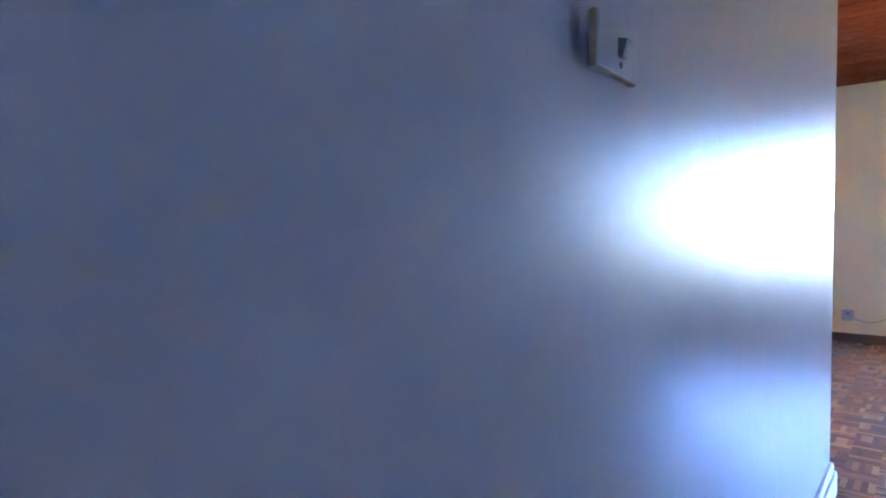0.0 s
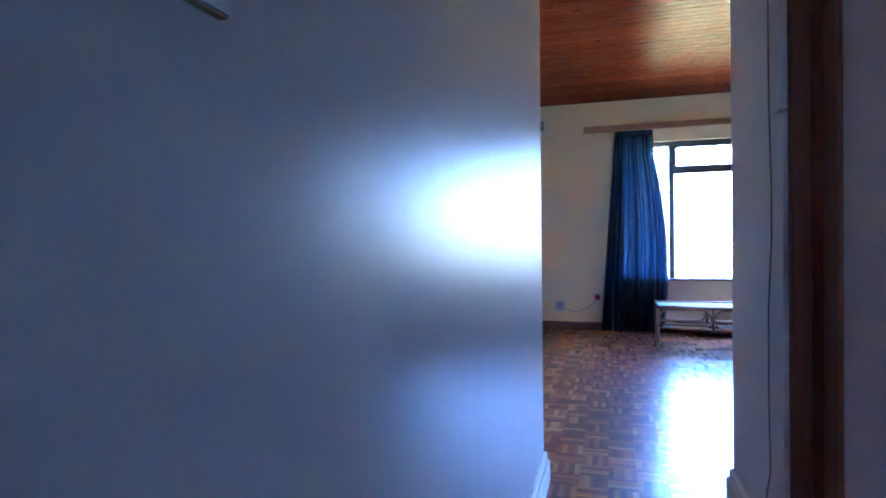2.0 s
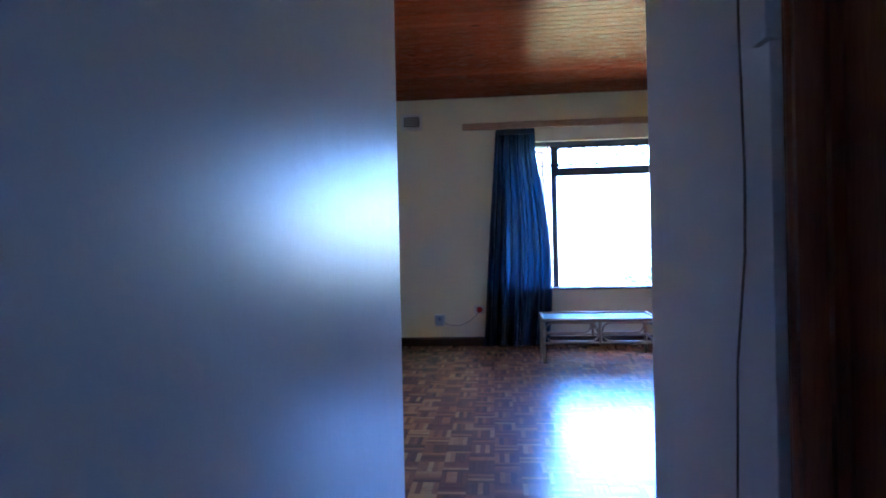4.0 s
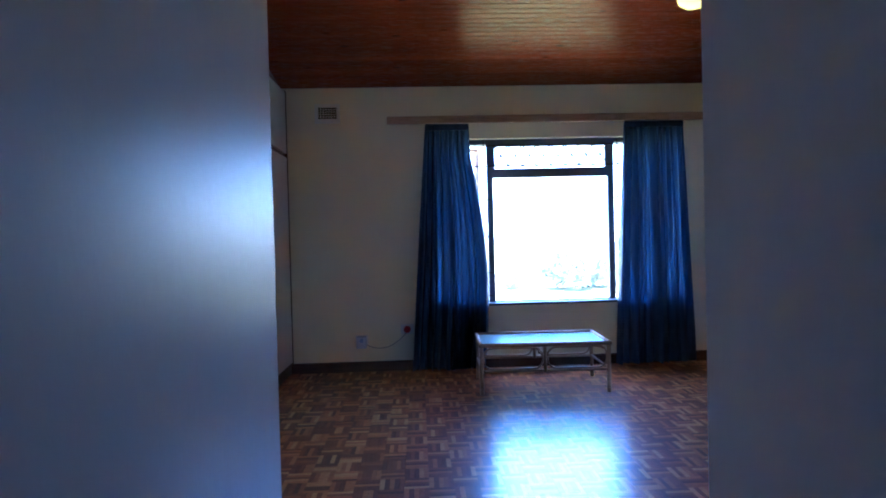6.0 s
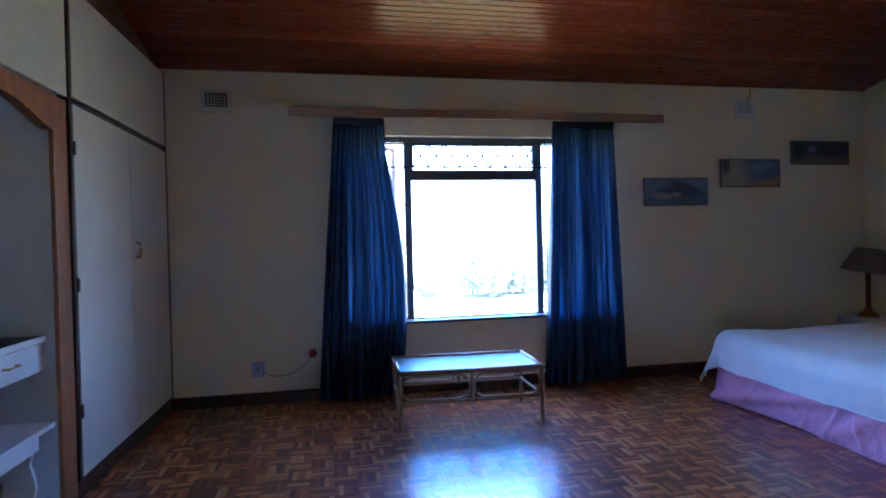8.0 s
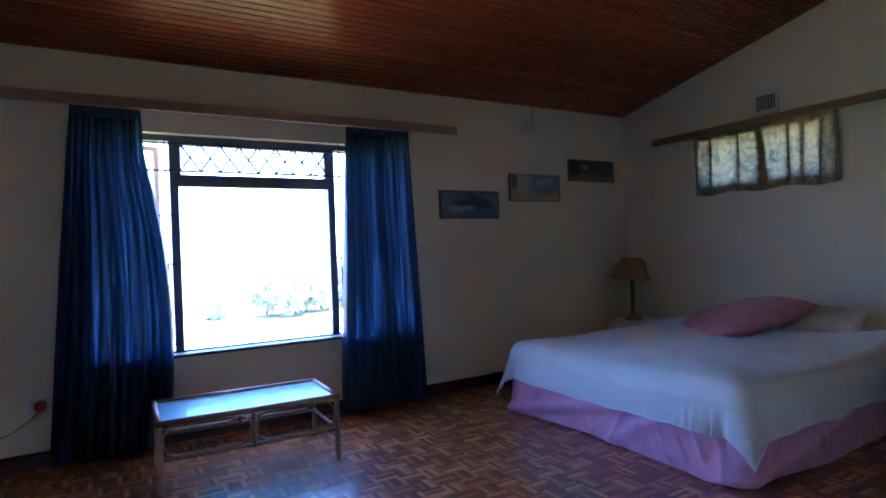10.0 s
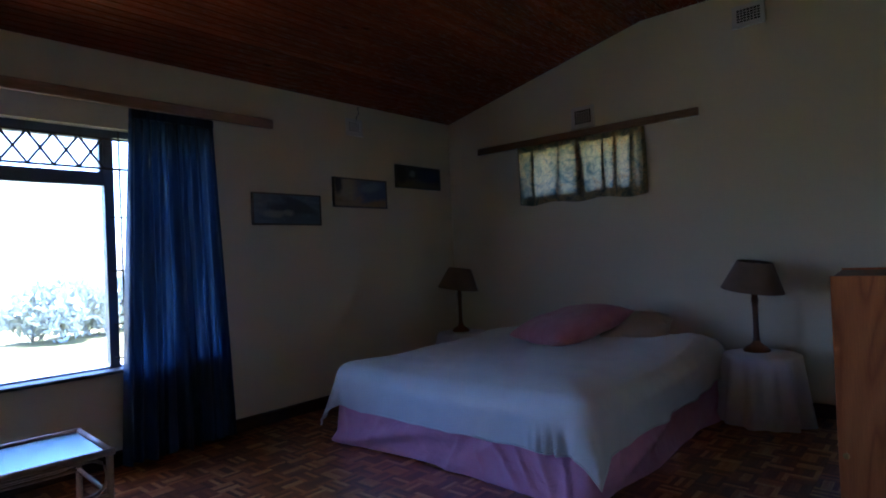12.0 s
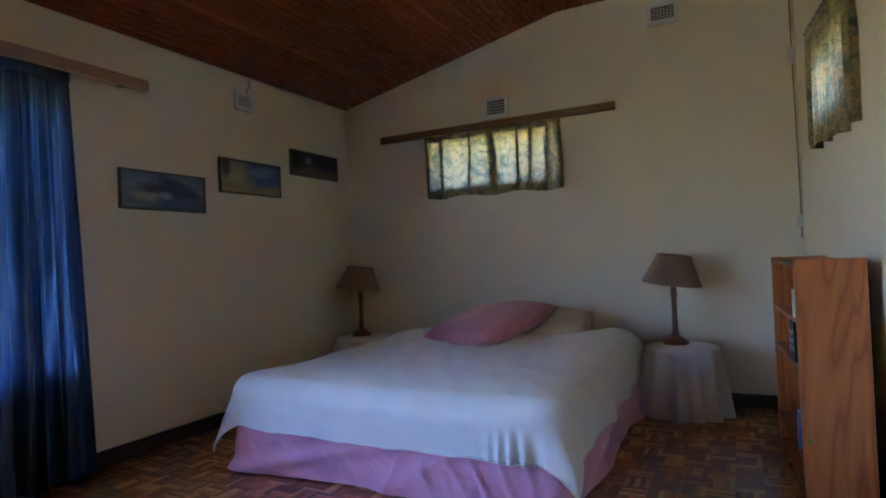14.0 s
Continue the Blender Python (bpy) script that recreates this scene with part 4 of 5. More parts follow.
part("body", boxes((XW + 0.002, XP1, 0.03, 0.598, 2.035, 2.055), (XW + 0.002, XP1, 0.58, 0.598, 2.055, 2.65), (XP1 - 0.018, XP1, 0.03, 0.58, 2.055, 2.65)), CUPBOARD, upper)
part("face_frame", boxes((XP1 - 0.026, XP1, -0.021, 0.03, 2.04, 2.65), (XW + 0.002, XP1 - 0.026, 0.0, 0.03, 2.636, 2.65)), DARK_TRIM, upper)
for a, b in ((2.9, XP1 - 0.03), (2.1, 2.896), (1.3, 2.096), (XW + 0.03, 1.296)):
    part("door", box(a, b, -0.018, 0.004, 2.045, 2.634, 0.002), CUPBOARD, upper)
side = thing("built_in_wardrobe", "cream tall built-in wardrobe doors by the entrance wall", "wardrobe")
side.matrix_world = CUP
part("body", boxes((XW + 0.002, XR0, 0.03, 0.598, 0.0, 0.1), (XR0 - 0.02, XR0, 0.03, 0.598, 0.1, 2.03), (XW + 0.002, XR0 - 0.02, 0.58, 0.598, 0.1, 2.03)), CUPBOARD, side)
for a, b in ((XW + 0.03, 1.55), (1.556, XR0 - 0.004)):
    part("door", box(a, b, -0.018, 0.004, 0.115, 2.026, 0.002), CUPBOARD, side)
bulk = setting("bulkhead", box(XW, XE - 0.01, 0.03, 0.05, 2.652, 3.2), PANEL_WOOD, "dark stained board bulkhead over the cupboards", "panel")
bulk.data.transform(CUP)

recess = thing("dressing_recess_frame", "orange-brown wooden surround of the dressing recess", "wooden surround")
recess.matrix_world = CUP
part("post", box(XP0, XP1, 0.0, 0.022, 0.0, 2.034, 0.003), ORANGE_WOOD, recess)
arch = [(XP0, 2.034), (XP0, 1.86)] + [(XP0 - 0.42 * k / 14, 1.86 + 0.085 * math.sin(math.pi / 2 * k / 14) ** 1.5) for k in range(1, 15)] + [(XR0 + 0.42, 1.945)] + [(XR0 + 0.42 - 0.42 * k / 14, 1.945 - 0.085 * (1 - math.cos(math.pi / 2 * k / 14))) for k in range(1, 15)] + [(XR0, 2.034)]
part("arched_rail", prism(arch, 0.0, 0.05, "y"), ORANGE_WOOD, recess)
part("side_lining", box(XP0 + 0.002, XP0 + 0.022, 0.023, 0.598, 0.0, 2.034), WHITE_PAINT, recess)

dresser = thing("dressing_table", "white built-in dressing table with a dark patterned top", "dressing table")
dresser.matrix_world = CUP
part("top", box(XR0 + 0.002, XP0 - 0.001, 0.07, 0.596, 0.85, 0.872, 0.003), SPEAKER_DARK, dresser, "dark speckled top")
part("edge", box(XR0 + 0.002, XP0 - 0.001, 0.062, 0.07, 0.846, 0.874), WHITE_PAINT, dresser)
part("apron", box(XR0 + 0.002, XP0 - 0.001, 0.09, 0.11, 0.70, 0.846), WHITE_PAINT, dresser)
for a, b in ((2.95, XP0 - 0.01), (2.36, 2.92)):
    d = part("drawer", box(a, b, 0.07, 0.088, 0.715, 0.84, 0.004), WHITE_PAINT, dresser)
    part("handle", tube([((a + b) / 2 - 0.05, 0.07, 0.78), ((a + b) / 2 - 0.045, 0.045, 0.78), ((a + b) / 2 + 0.045, 0.045, 0.78), ((a + b) / 2 + 0.05, 0.07, 0.78)], 0.005, 8), BRASS, d, "brass bow handle")
part("support", box(XR0 + 0.002, XR0 + 0.03, 0.09, 0.59, 0.0, 0.85), WHITE_PAINT, dresser)

bench = thing("bench", "white painted wooden bench with scalloped end panels", "bench")
bench.matrix_world = CUP @ pose(3.0, 0.2, 0)
part("seat", box(-0.5, 0.47, -0.2, 0.16, 0.45, 0.474, 0.005), WHITE_PAINT, bench)
part("apron", box(-0.42, 0.38, -0.17, -0.15, 0.37, 0.45, 0.003), WHITE_PAINT, bench)
wavy = [(-0.16, 0.45), (-0.15, 0.36), (-0.135, 0.31), (-0.15, 0.26), (-0.16, 0.2), (-0.14, 0.12), (-0.165, 0.05), (-0.19, 0.0), (-0.1, 0.0), (-0.06, 0.03), (0.02, 0.03), (0.06, 0.0), (0.15, 0.0), (0.13, 0.05), (0.1, 0.12), (0.12, 0.2), (0.11, 0.26), (0.095, 0.31), (0.11, 0.36), (0.12, 0.45)]
for x in (-0.4, 0.36):
    part("end_panel", prism(wavy, x, x + 0.022, "x"), WHITE_PAINT, bench)
part("stretcher", box(-0.378, 0.36, -0.03, -0.005, 0.18, 0.24, 0.003), WHITE_PAINT, bench)

# ---------------------------------------------------------------- cane coffee table
tx0, tx1, ty0, ty1, tz = 4.29, 4.86, -1.26, -0.22, 0.402
coffee = thing("coffee_table", "cane coffee table with a frosted glass top under the window", "coffee table", ((tx0 + tx1) / 2, (ty0 + ty1) / 2, 0), -2.3)
L, W = (ty1 - ty0) / 2, (tx1 - tx0) / 2
for sx in (-1, 1):
    for sy in (-1, 1):
        part("leg", lathe([(0.014, 0), (0.017, 0.02), (0.016, 0.2), (0.017, tz - 0.02)], 12, (sx * (W - 0.02), sy * (L - 0.02), 0)), CANE, coffee, smooth=True)
for s in (-1, 1):
    part("long_rim", tube([(s * (W - 0.012), -L, tz - 0.012), (s * (W - 0.012), L, tz - 0.012)], 0.017, 12), CANE, coffee, smooth=True)
    part("short_rim", tube([(-W + 0.03, s * (L - 0.014), tz - 0.012), (W - 0.03, s * (L - 0.014), tz - 0.012)], 0.016, 12), CANE, coffee, smooth=True)
    part("long_rail", tube([(s * (W - 0.02), -L + 0.03, 0.185), (s * (W - 0.02), L - 0.03, 0.185)], 0.011, 10), CANE, coffee, smooth=True)
    part("short_rail", tube([(-W + 0.03, s * (L - 0.02), 0.185), (W - 0.03, s * (L - 0.02), 0.185)], 0.011, 10), CANE, coffee, smooth=True)
    part("middle_post", tube([(s * (W - 0.02), 0, 0.17), (s * (W - 0.02), 0, tz - 0.02)], 0.014, 10), CANE, coffee, smooth=True)
    for a, b in ((-L + 0.035, -0.018), (0.018, L - 0.035)):
        lo, hi, r = 0.2, tz - 0.036, 0.07
        loop = []
        for cy, cz, a0 in ((b - r, hi - r, 0), (a + r, hi - r, 90), (a + r, lo + r, 180), (b - r, lo + r, 270)):
            loop += [(s * (W - 0.02), cy + r * math.cos(radians(a0 + q)), cz + r * math.sin(radians(a0 + q))) for q in (0, 22, 45, 68, 90)]
        part("bent_loop", tube(loop + loop[:1], 0.0085, 8), CANE, coffee, smooth=True)
part("glass_top", box(-W + 0.028, W - 0.028, -L + 0.028, L - 0.028, tz - 0.02, tz - 0.012, 0.001), TABLE_GLASS, coffee, "frosted glass top")

# ---------------------------------------------------------------- paintings
for (y0, y1, z0, z1), m, label in zip(((-3.272, -2.621, 1.56, 1.817), (-4.053, -3.413, 1.728, 1.994), (-4.84, -4.187, 1.945, 2.172)), PAINTINGS,
                                     ("long grey-blue seascape painting in a thin dark frame", "long painting of sand and a blue bay", "long dark landscape painting in a thin frame")):
    pic = thing("painting", label, "painting", (XE, (y0 + y1) / 2, (z0 + z1) / 2), group="row of paintings")
    w, h = (y1 - y0) / 2, (z1 - z0) / 2
    part("frame", boxes((-0.022, 0.0, -w, w, -h, -h + 0.012), (-0.022, 0.0, -w, w, h - 0.012, h), (-0.022, 0.0, -w, -w + 0.012, -h + 0.012, h - 0.012), (-0.022, 0.0, w - 0.012, w, -h + 0.012, h - 0.012)), FRAME_GREY, pic)
    part("canvas", box(-0.016, -0.002, -w + 0.012, w - 0.012, -h + 0.012, h - 0.012), m, pic)

# ---------------------------------------------------------------- bed
BX0, BX1, BY0, BY1, BT = 2.55, 4.55, YS + 0.03, -2.76, 0.50
bed = thing("bed", "wide double bed with a pink valance", "bed", ((BX0 + BX1) / 2, (BY0 + BY1) / 2, 0))
bw, bl = (BX1 - BX0) / 2, (BY1 - BY0) / 2
part("base", box(-bw + 0.03, bw - 0.03, -bl, bl - 0.03, 0.06, 0.26, 0.02), DARK_TRIM, bed)
part("mattress", box(-bw + 0.02, bw - 0.02, -bl, bl - 0.02, 0.262, BT - 0.025, 0.05), CREAM_PILLOW, bed)
for k, (px, py) in enumerate(((-1, -1), (-1, 1), (1, -1), (1, 1))):
    part("foot", box(px * (bw - 0.12) - 0.03, px * (bw - 0.12) + 0.03, py * (bl - 0.12) - 0.03, py * (bl - 0.12) + 0.03, 0, 0.06), DARK_TRIM, bed)


# creases in the skirt along the foot: distance from the -x corner, slant, width, height
CREASES = [(0.08, 0.25, 0.02, 0.014), (0.2, 0.5, 0.022, 0.02), (0.33, 0.6, 0.018, 0.018), (0.45, 0.75, 0.024, 0.02), (0.62, 0.35, 0.02, 0.014), (0.78, -0.5, 0.022, 0.016), (1.1, 0.6, 0.03, 0.012), (1.45, -0.4, 0.028, 0.013), (1.75, 0.5, 0.025, 0.013), (-0.3, -0.4, 0.025, 0.014), (-0.7, 0.4, 0.03, 0.012)]


def valance_at(u, v):
    """The skirt runs down one side, round the foot and up the other side."""
    r, run = 0.08, [2 * bl - 0.08, math.pi * 0.04, 2 * bw - 0.16, math.pi * 0.04, 2 * bl - 0.08]
    s = u * sum(run)
    if s < run[0]:
        p, n = Vector((-bw, -bl + s)), Vector((-1, 0))
    elif s < run[0] + run[1]:
        a = math.pi - (s - run[0]) / r
        n = Vector((math.cos(a), math.sin(a)))
        p = Vector((-bw + r, bl - r)) + r * n
    elif s < sum(run[:3]):
        p, n = Vector((-bw + r + s - run[0] - run[1], bl)), Vector((0, 1))
    elif s < sum(run[:4]):
        a = math.pi / 2 - (s - sum(run[:3])) / r
        n = Vector((math.cos(a), math.sin(a)))
        p = Vector((bw - r, bl - r)) + r * n
    else:
        p, n = Vector((bw, bl - r - (s - sum(run[:4])))), Vector((1, 0))
    drop = 1 - v
    f = 0.015 * drop * math.sin(s * 5.3) + 0.012 * drop * noise.noise(Vector((s * 2.2, v * 1.5, 3))) * 2 + 0.06 * drop ** 0.5 * max(0, math.sin(s * 3.4 + v * 4.5)) ** 5 * (0.4 + 0.6 * math.sin(s * 1.3) ** 2) + 0.032 * (0.3 + 0.7 * drop) * max(0, math.sin(s * 8.5 + v * 4.0)) ** 3 * max(0, noise.noise(Vector((s * 0.9, 2.0, 5.0))) * 1.6 + 0.25) + 0.014 * drop - 0.012 * v
    for at, slant, wide, high in CREASES:
        f += high * math.exp(-((s - run[0] - run[1] - at - slant * (v - 0.5) * 0.3) / wide) ** 2) * (0.25 + 0.75 * math.sin(math.pi * min(1, v * 1.1)))
    p = p + n * f
    return (p.x, p.y, 0.008 + 0.30 * v + 0.004 * math.sin(s * 4))


part("valance", sheet(720, 18, valance_at), VALANCE, bed, "pink cotton valance down to the floor", smooth=True)

duvet = thing("duvet", "pale blue-white duvet hanging over the bed edges", "duvet", ((BX0 + BX1) / 2, (BY0 + BY1) / 2, 0))


def duvet_at(u, v):
    over_l, over_r, over_f = 0.21, 0.26, 0.215     # hang on the -x side, the +x side and the foot
    x = -bw - over_l + u * (2 * bw + over_l + over_r)
    y = -bl + 0.12 + v * (2 * bl - 0.12 + over_f)
    r = 0.1
    dx = max(0.0, abs(x) - (bw - r)) * (1 if x > 0 else -1)
    dy = max(0.0, y - (bl - r))
    d = math.hypot(dx, dy)
    puff = 0.022 * noise.noise(Vector((x * 1.3, y * 1.3, 1))) + 0.01 * noise.noise(Vector((x * 5, y * 5, 4)))
    puff += 0.006 * noise.noise(Vector((x * 9 + y * 4, y * 3, 9))) + 0.03 * math.exp(-((y + bl - 0.45) / 0.25) ** 2)
    near = min(bl - y, bw - abs(x)) if y < bl else min(0.0, bw - abs(x))
    soft = max(0.0, 1 - max(0.0, near) / 0.34) ** 2
    puff -= 0.05 * soft
    if x < -bw + 0.5 and y < -bl + 0.9:
        puff += 0.05 * math.exp(-((x + bw - 0.12) / 0.16) ** 2 - ((y + bl - 0.45) / 0.3) ** 2)
    top = BT + 0.045 + puff
    if d < 1e-6:
        return (x, y, top)
    ux, uy = dx / d, dy / d
    bx, by = x - dx + 0.022 * ux, y - dy + 0.022 * uy
    arc = r * math.pi / 2
    along = math.atan2(uy, ux) * 0.5 + (x if dy > abs(dx) else y)
    fold = noise.noise(Vector((along * 4.5, 7.0, 0.3)))
    corner = abs(ux * uy) * 2
    if d < arc:
        a = d / r
        out, fall = r * math.sin(a), r * (1 - math.cos(a))
    else:
        hang = d - arc
        out = r + hang * (0.08 + 0.32 * corner) + (0.035 * fold + 0.024 * math.sin(x * 52 + 7 * math.sin(x * 9) + 5 * hang) * math.exp(-((x + bw - 0.2) / 0.15) ** 2)) * min(1, hang * 6) + 0.016 * corner * math.sin(along * 24) * min(1, hang * 6)
        fall = r + hang * 0.965
    return (bx + ux * out, by + uy * out, max(0.03, top - fall))


part("cover", sheet(210, 130, duvet_at), DUVET, duvet, smooth=True)
edge = [duvet_at(0, k / 60) for k in range(61)] + [duvet_at(k / 90, 1) for k in range(1, 90)] + [duvet_at(1, 1 - k / 60) for k in range(61)]
part("hem", tube(edge, 0.0045, 6), DUVET, duvet, "stitched hem of the cover", smooth=True)


def pillow(name, label, mat, place, size, rot, seed):
    """A stuffed cushion with pinched corners and a seam."""
    p = thing(name, label, "pillow", (0, 0, 0))
    p.matrix_world = pose(*place, *rot)
    w, h, t = size
    def face(sign):
        def at(u, v):
            a, b = 2 * u - 1, 2 * v - 1
            full = (max(0.0, (1 - abs(a) ** 3.6) * (1 - abs(b) ** 3.6))) ** 0.5
            pinch = 1 - 0.09 * (abs(a * b) ** 0.5) * (1 - abs(a * b)) - 0.05 * (1 - abs(abs(a) - abs(b)))
            crease = 0.05 * noise.noise(Vector((a * 2.5, b * 2.5, seed)))
            return (a * w / 2 * pinch, b * h / 2 * pinch, sign * t / 2 * full * (1 + crease * 2))
        return sheet(28, 28, at)
    bm = face(1)
    other = face(-1)
    me = bpy.data.meshes.new("half")
    other.to_mesh(me)
    other.free()
    bm.from_mesh(me)
    bpy.data.meshes.remove(me)
    bmesh.ops.remove_doubles(bm, verts=bm.verts[:], dist=0.0005)
    bmesh.ops.recalc_face_normals(bm, faces=bm.faces[:])
    part("cushion", bm, mat, p, smooth=True)


pillow("pillow", "plump rose-pink pillow leaning askew on the bed", PINK_PILLOW, (3.59, -4.39, 0.65), (0.92, 0.74, 0.23), (-14, 5, -30), 2.0)
pillow("pillow", "cream pillow lying behind the pink one", CREAM_PILLOW, (3.12, -4.64, 0.618), (0.52, 0.42, 0.17), (-22, 0, 6), 5.0)


# ---------------------------------------------------------------- bedside tables and lamps
def cloth_table(place, seed):
    t = thing("bedside_table", "round bedside table under a white floor-length cloth", "bedside table", place, group="bedside tables")
    part("tabletop", lathe([(0.0, 0.455), (0.225, 0.455), (0.228, 0.465), (0.225, 0.476), (0.0, 0.476)], 36), PINE, t)
    for k in range(3):
        a = 2.1 * k
        part("leg", tube([(0.17 * math.cos(a), 0.17 * math.sin(a), 0.0), (0.13 * math.cos(a), 0.13 * math.sin(a), 0.455)], 0.015, 8), PINE, t)
    def at(u, v):
        a = 2 * math.pi * u
        top = 0.236
        if v < 0.3:
            r = top * v / 0.3
            return (r * math.cos(a), r * math.sin(a), 0.482 - 0.004 * (v / 0.3) ** 4)
        f = (v - 0.3) / 0.7
        wave = math.sin(a * 13 + seed + 0.8 * math.sin(a * 3)) * 0.6 + math.sin(a * 8 + 2 * seed) * 0.4
        r = top + 0.006 + 0.055 * f + 0.046 * wave * f ** 0.55
        return (r * math.cos(a), r * math.sin(a), 0.478 - 0.462 * f + 0.006 * wave * f)
    part("tablecloth", sheet(176, 26, at), LACE, t, "white voile cloth in soft folds", smooth=True)


cloth_table((2.25, -4.72, 0), 1.0)
cloth_table((4.98, -4.74, 0), 4.0)


def table_lamp(place, turn):
    l = thing("table_lamp", "turned wooden table lamp with a brown shade", "table lamp", place, turn, group="bedside lamps")
    part("foot", lathe([(0.0, 0), (0.085, 0), (0.087, 0.012), (0.075, 0.02), (0.072, 0.03), (0.05, 0.042), (0.03, 0.06), (0.024, 0.075)], 28), FOOT_WOOD, l, smooth=True)
    part("stem", lathe([(0.022, 0.075), (0.025, 0.085), (0.02, 0.1), (0.0175, 0.2), (0.0185, 0.3), (0.021, 0.37), (0.025, 0.345), (0.019, 0.4), (0.014, 0.45), (0.01, 0.52)], 20), LAMP_WOOD, l, smooth=True)
    bm = lathe([(0.205, 0.43), (0.115, 0.635)], 40)
    bmesh.ops.delete(bm, geom=[f for f in bm.faces if len(f.verts) > 4], context="FACES")
    bmesh.ops.solidify(bm, geom=bm.faces[:], thickness=0.003)
    bm.transform(Matrix.Translation((0, 0, 0.53)) @ Euler((radians(-2), radians(-8), 0)).to_matrix().to_4x4() @ Matrix.Translation((0, 0, -0.53)))
    part("shade", bm, SHADE, l, "brown conical parchment shade", smooth=False)
    part("bulb", lathe([(0.012, 0.52), (0.014, 0.535), (0.028, 0.56), (0.028, 0.585), (0.012, 0.605)], 16), PLASTIC, l, smooth=True)
    for k in range(3):
        a = 2.09 * k
        part("shade_wire", tube([(0.0, 0.0, 0.612), (0.114 * math.cos(a), 0.114 * math.sin(a), 0.63)], 0.002, 5), STEEL, l)


table_lamp((2.29, -4.76, 0.483), 0)
table_lamp((4.99, -4.73, 0.483), 40)

# ---------------------------------------------------------------- bookcase
cx0, cx1, cy0, cy1, ch = -0.27, 0.0, -0.85, 0.0, 1.088
BOOKCASE = pose(1.645, -3.33, 0, 0, 0, 3.6)
case = thing("bookcase", "orange pine bookcase with open shelves against the wall", "bookcase", (0, 0, 0))
case.matrix_world = BOOKCASE
part("side_panel", box(cx0, cx1, cy1 - 0.022, cy1, 0, ch, 0.002), CASE_PINE, case)
part("side_panel", box(cx0, cx1, cy0, cy0 + 0.022, 0, ch, 0.002), CASE_PINE, case)
# top and back are darker than the pine sides
part("top_panel", box(cx0, cx1, cy0 + 0.022, cy1 - 0.022, ch - 0.03, ch - 0.01, 0.002), PANEL_WOOD, case)
part("back_panel", box(cx0, cx0 + 0.006, cy0 + 0.022, cy1 - 0.022, 0.02, ch - 0.03), PANEL_WOOD, case, "dark back panel")
for z in (0.04, 0.182, 0.585, 0.8):
    part("shelf", box(cx0 + 0.006, cx1 - 0.004, cy0 + 0.022, cy1 - 0.022, z, z + 0.018, 0.002), PINE, case)
part("knob", lathe([(0.006, 0), (0.012, 0.008), (0.014, 0.016), (0.008, 0.022)], 14), BRASS, case, "small brass stud").matrix_basis = pose(cx1 - 0.03, cy1, 0.289, -90, 0, 0)


def book(place, size, cover, label, lean=0.0):
    """Spine to local +x."""
    d, t, h = size
    b = thing("book", label, "book", (0, 0, 0))
    b.matrix_world = BOOKCASE @ pose(*place, lean, 0, 0)
    part("cover", boxes((-d, 0.0, 0, 0.003, 0, h), (-d, 0.0, t - 0.003, t, 0, h), (-0.003, 0.0, 0.003, t - 0.003, 0, h)), cover, b)
    part("pages", box(-d + 0.004, -0.004, 0.003, t - 0.003, 0.004, h - 0.004), PAPER_WHITE, b)
    for k in range(3):
        part("spine_bar", box(0.0, 0.0006, t * 0.3, t * 0.7, h * (0.25 + 0.2 * k), h * (0.37 + 0.2 * k)), PRINT_WHITE, b, "plain pale bar of print")


book((cx1 - 0.006, -0.3, 0.603), (0.16, 0.045, 0.19), BOOK_BLACK, "black book with pale print on the spine")
book((cx1 - 0.006, -0.245, 0.603), (0.16, 0.035, 0.185), BOOK_BLACK, "black book with pale print on the spine")
book((cx1 - 0.006, -0.2, 0.603), (0.16, 0.04, 0.2), BOOK_BLACK, "black book with pale print on the spine")
book((cx1 - 0.03, -0.155, 0.603), (0.14, 0.02, 0.15), BOOK_BLACK, "thin black book at the end of the row")
book((cx1 - 0.004, -0.2, 0.2), (0.17, 0.03, 0.2), BOOK_BLUE, "blue book leaning on a low shelf", -16)
book((cx1 - 0.004, -0.14, 0.818), (0.15, 0.02, 0.13), PAPER_WHITE, "pale paper folder standing on the top shelf")

# ---------------------------------------------------------------- parquet floor
setting("floor_slab", box(-4.32, XE + 0.25, YS - 0.25, YN + 0.95, -0.3, -0.014), DARK_TRIM, "dark floor bed under the parquet", "floor")
floor = thing("floor", "varnished mosaic parquet floor in basket weave", "floor", (0, 0, 0), kind="structure")
BLOCK, STRIPS = 0.125, 5


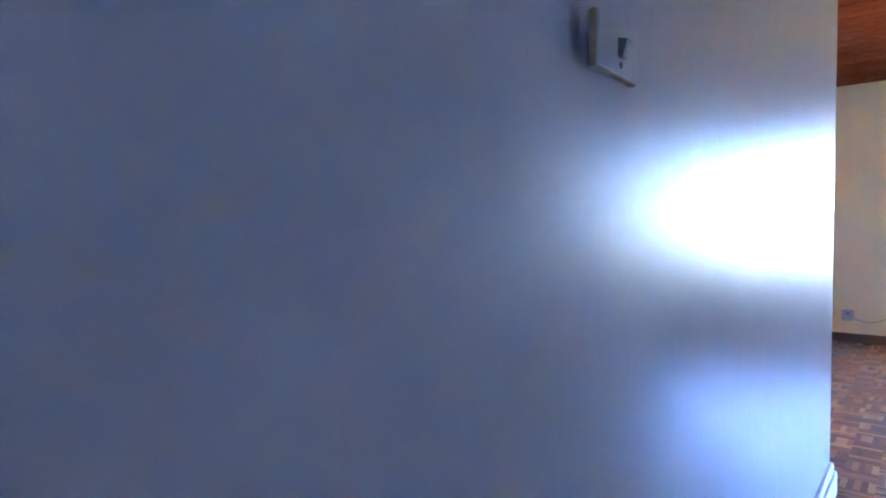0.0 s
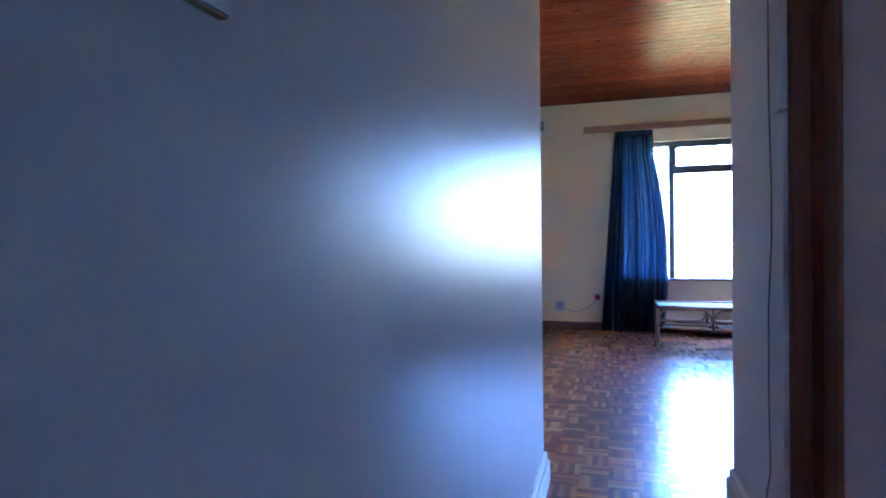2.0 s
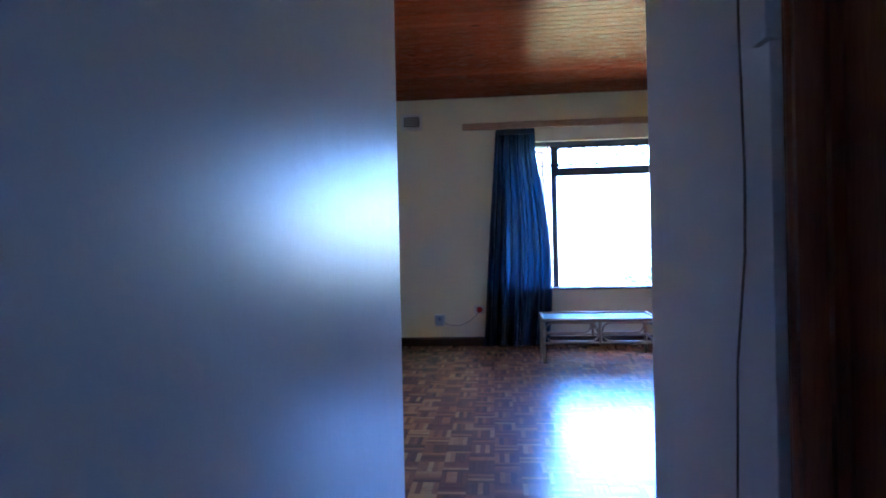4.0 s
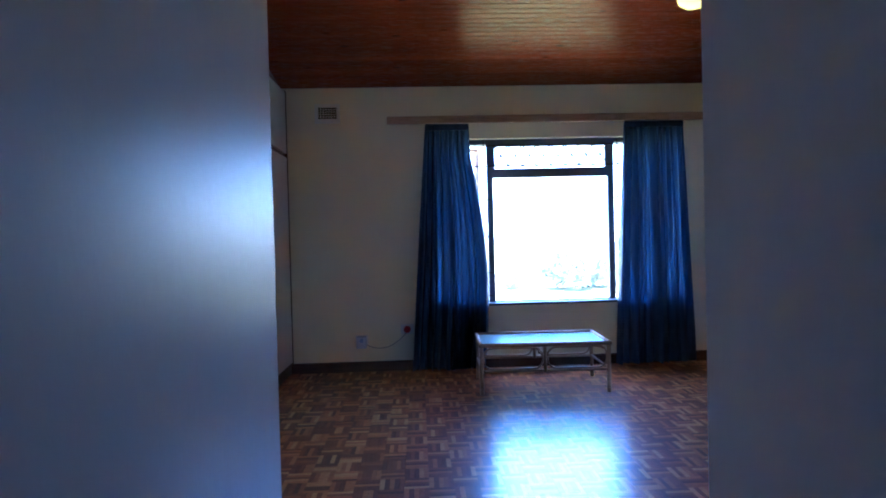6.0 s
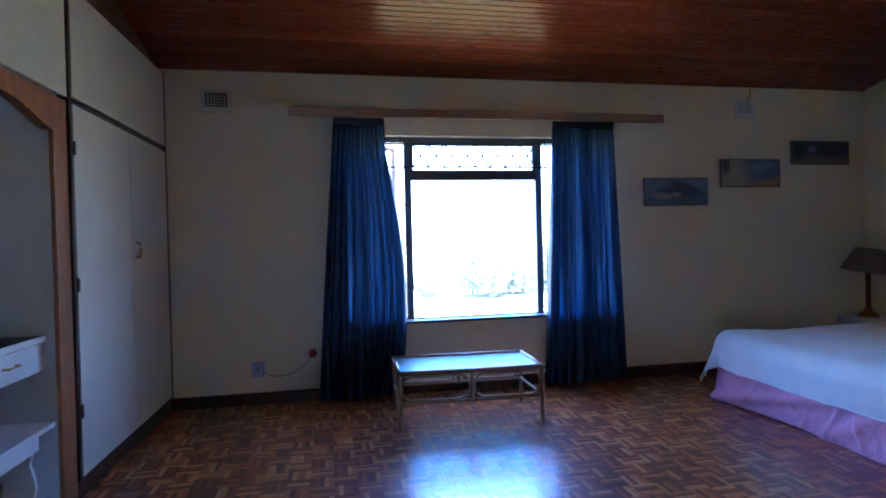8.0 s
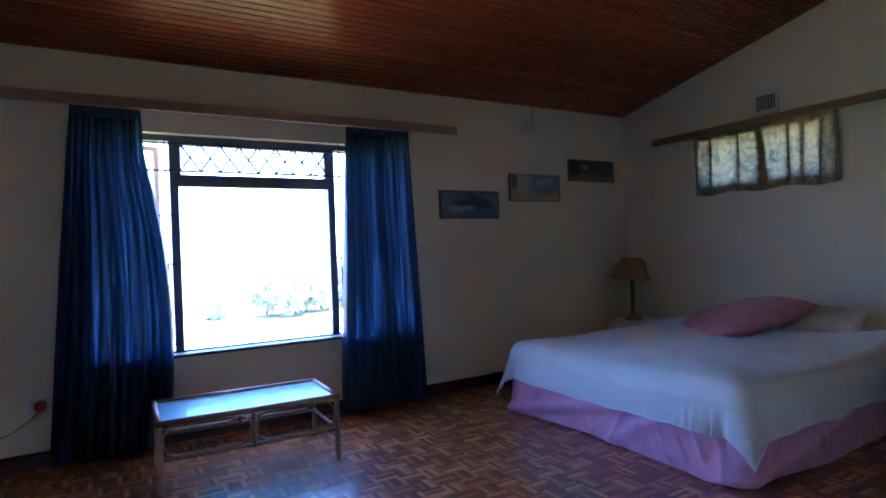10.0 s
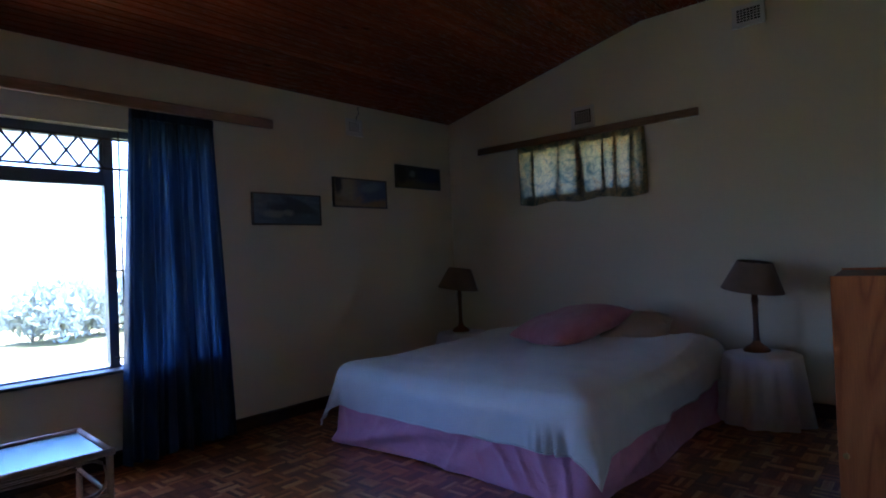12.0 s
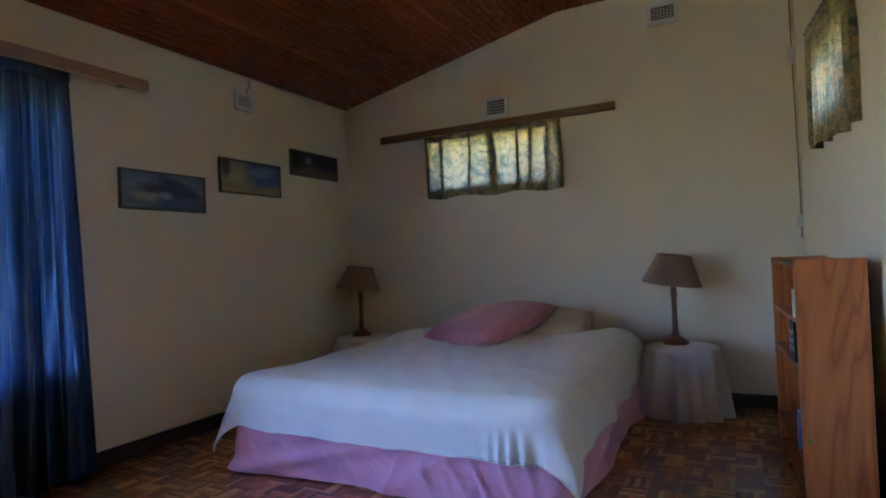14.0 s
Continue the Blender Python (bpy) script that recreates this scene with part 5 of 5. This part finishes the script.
def block_faces(bm, cx, cy, turned, rnd):
    g, b, h = 0.0003, 0.0007, BLOCK / 2
    w = BLOCK / STRIPS
    for k in range(STRIPS):
        lift, ta, tc = rnd.uniform(-0.00005, 0.00005), rnd.uniform(-0.008, 0.008), rnd.uniform(-0.003, 0.003)
        a0, a1 = -h + k * w + g, -h + (k + 1) * w - g
        c0, c1, am = -h + g, h - g, -h + (k + 0.5) * w
        def q(a, c, z):
            return bm.verts.new((cx + (c if turned else a), cy + (a if turned else c), z + ((a - am) * ta + c * tc + lift if z > -0.01 else 0)))
        top = [q(a0 + b, c0 + b, 0), q(a1 - b, c0 + b, 0), q(a1 - b, c1 - b, 0), q(a0 + b, c1 - b, 0)]
        low = [q(a0, c0, -0.00005), q(a1, c0, -0.00005), q(a1, c1, -0.00005), q(a0, c1, -0.00005)]
        base = [q(a0, c0, -0.0135), q(a1, c0, -0.0135), q(a1, c1, -0.0135), q(a0, c1, -0.0135)]
        fs = [top] + [[lo[i], lo[(i + 1) % 4], hi[(i + 1) % 4], hi[i]] for lo, hi in ((low, top), (base, low)) for i in range(4)]
        for f in fs:
            bm.faces.new(f if not turned else f[::-1])


nx, ny = int((XE + 4.2) / BLOCK) + 1, int((YN + 0.7 - YS) / BLOCK) + 1
rest, near = [], []
for i in range(nx):
    for j in range(ny):
        cx, cy = XE - (i + 0.5) * BLOCK, YS + (j + 0.5) * BLOCK
        if cx < XW and not (YR - 0.06 < cy < YL + 0.06):
            continue
        if 2.15 < cx < 4.1 and -2.1 < cy < 0.35:
            near.append((cx, cy, (i + j) % 2))
        else:
            rest.append((cx, cy, (i + j) % 2))
near.sort(key=lambda c: (c[0] - 2.6) ** 2 + (c[1] + 0.7) ** 2)
rest += near[300:]
rnd = random.Random(5)
kinds = []
for turned in (0, 1):
    for k in range(8):
        bm = bmesh.new()
        block_faces(bm, 0, 0, turned, rnd)
        kinds.append(mesh_of("parquet_block", bm, PARQUET))
for cx, cy, turned in near[:300]:
    ob = new("parquet_block", kinds[turned * 8 + rnd.randrange(8)])
    ob.parent = floor
    ob.location = (cx, cy, 0)
bm = bmesh.new()
for cx, cy, turned in rest:
    block_faces(bm, cx, cy, turned, rnd)
tagged(part("parquet_field", bm, PARQUET, floor), kind="stuff")
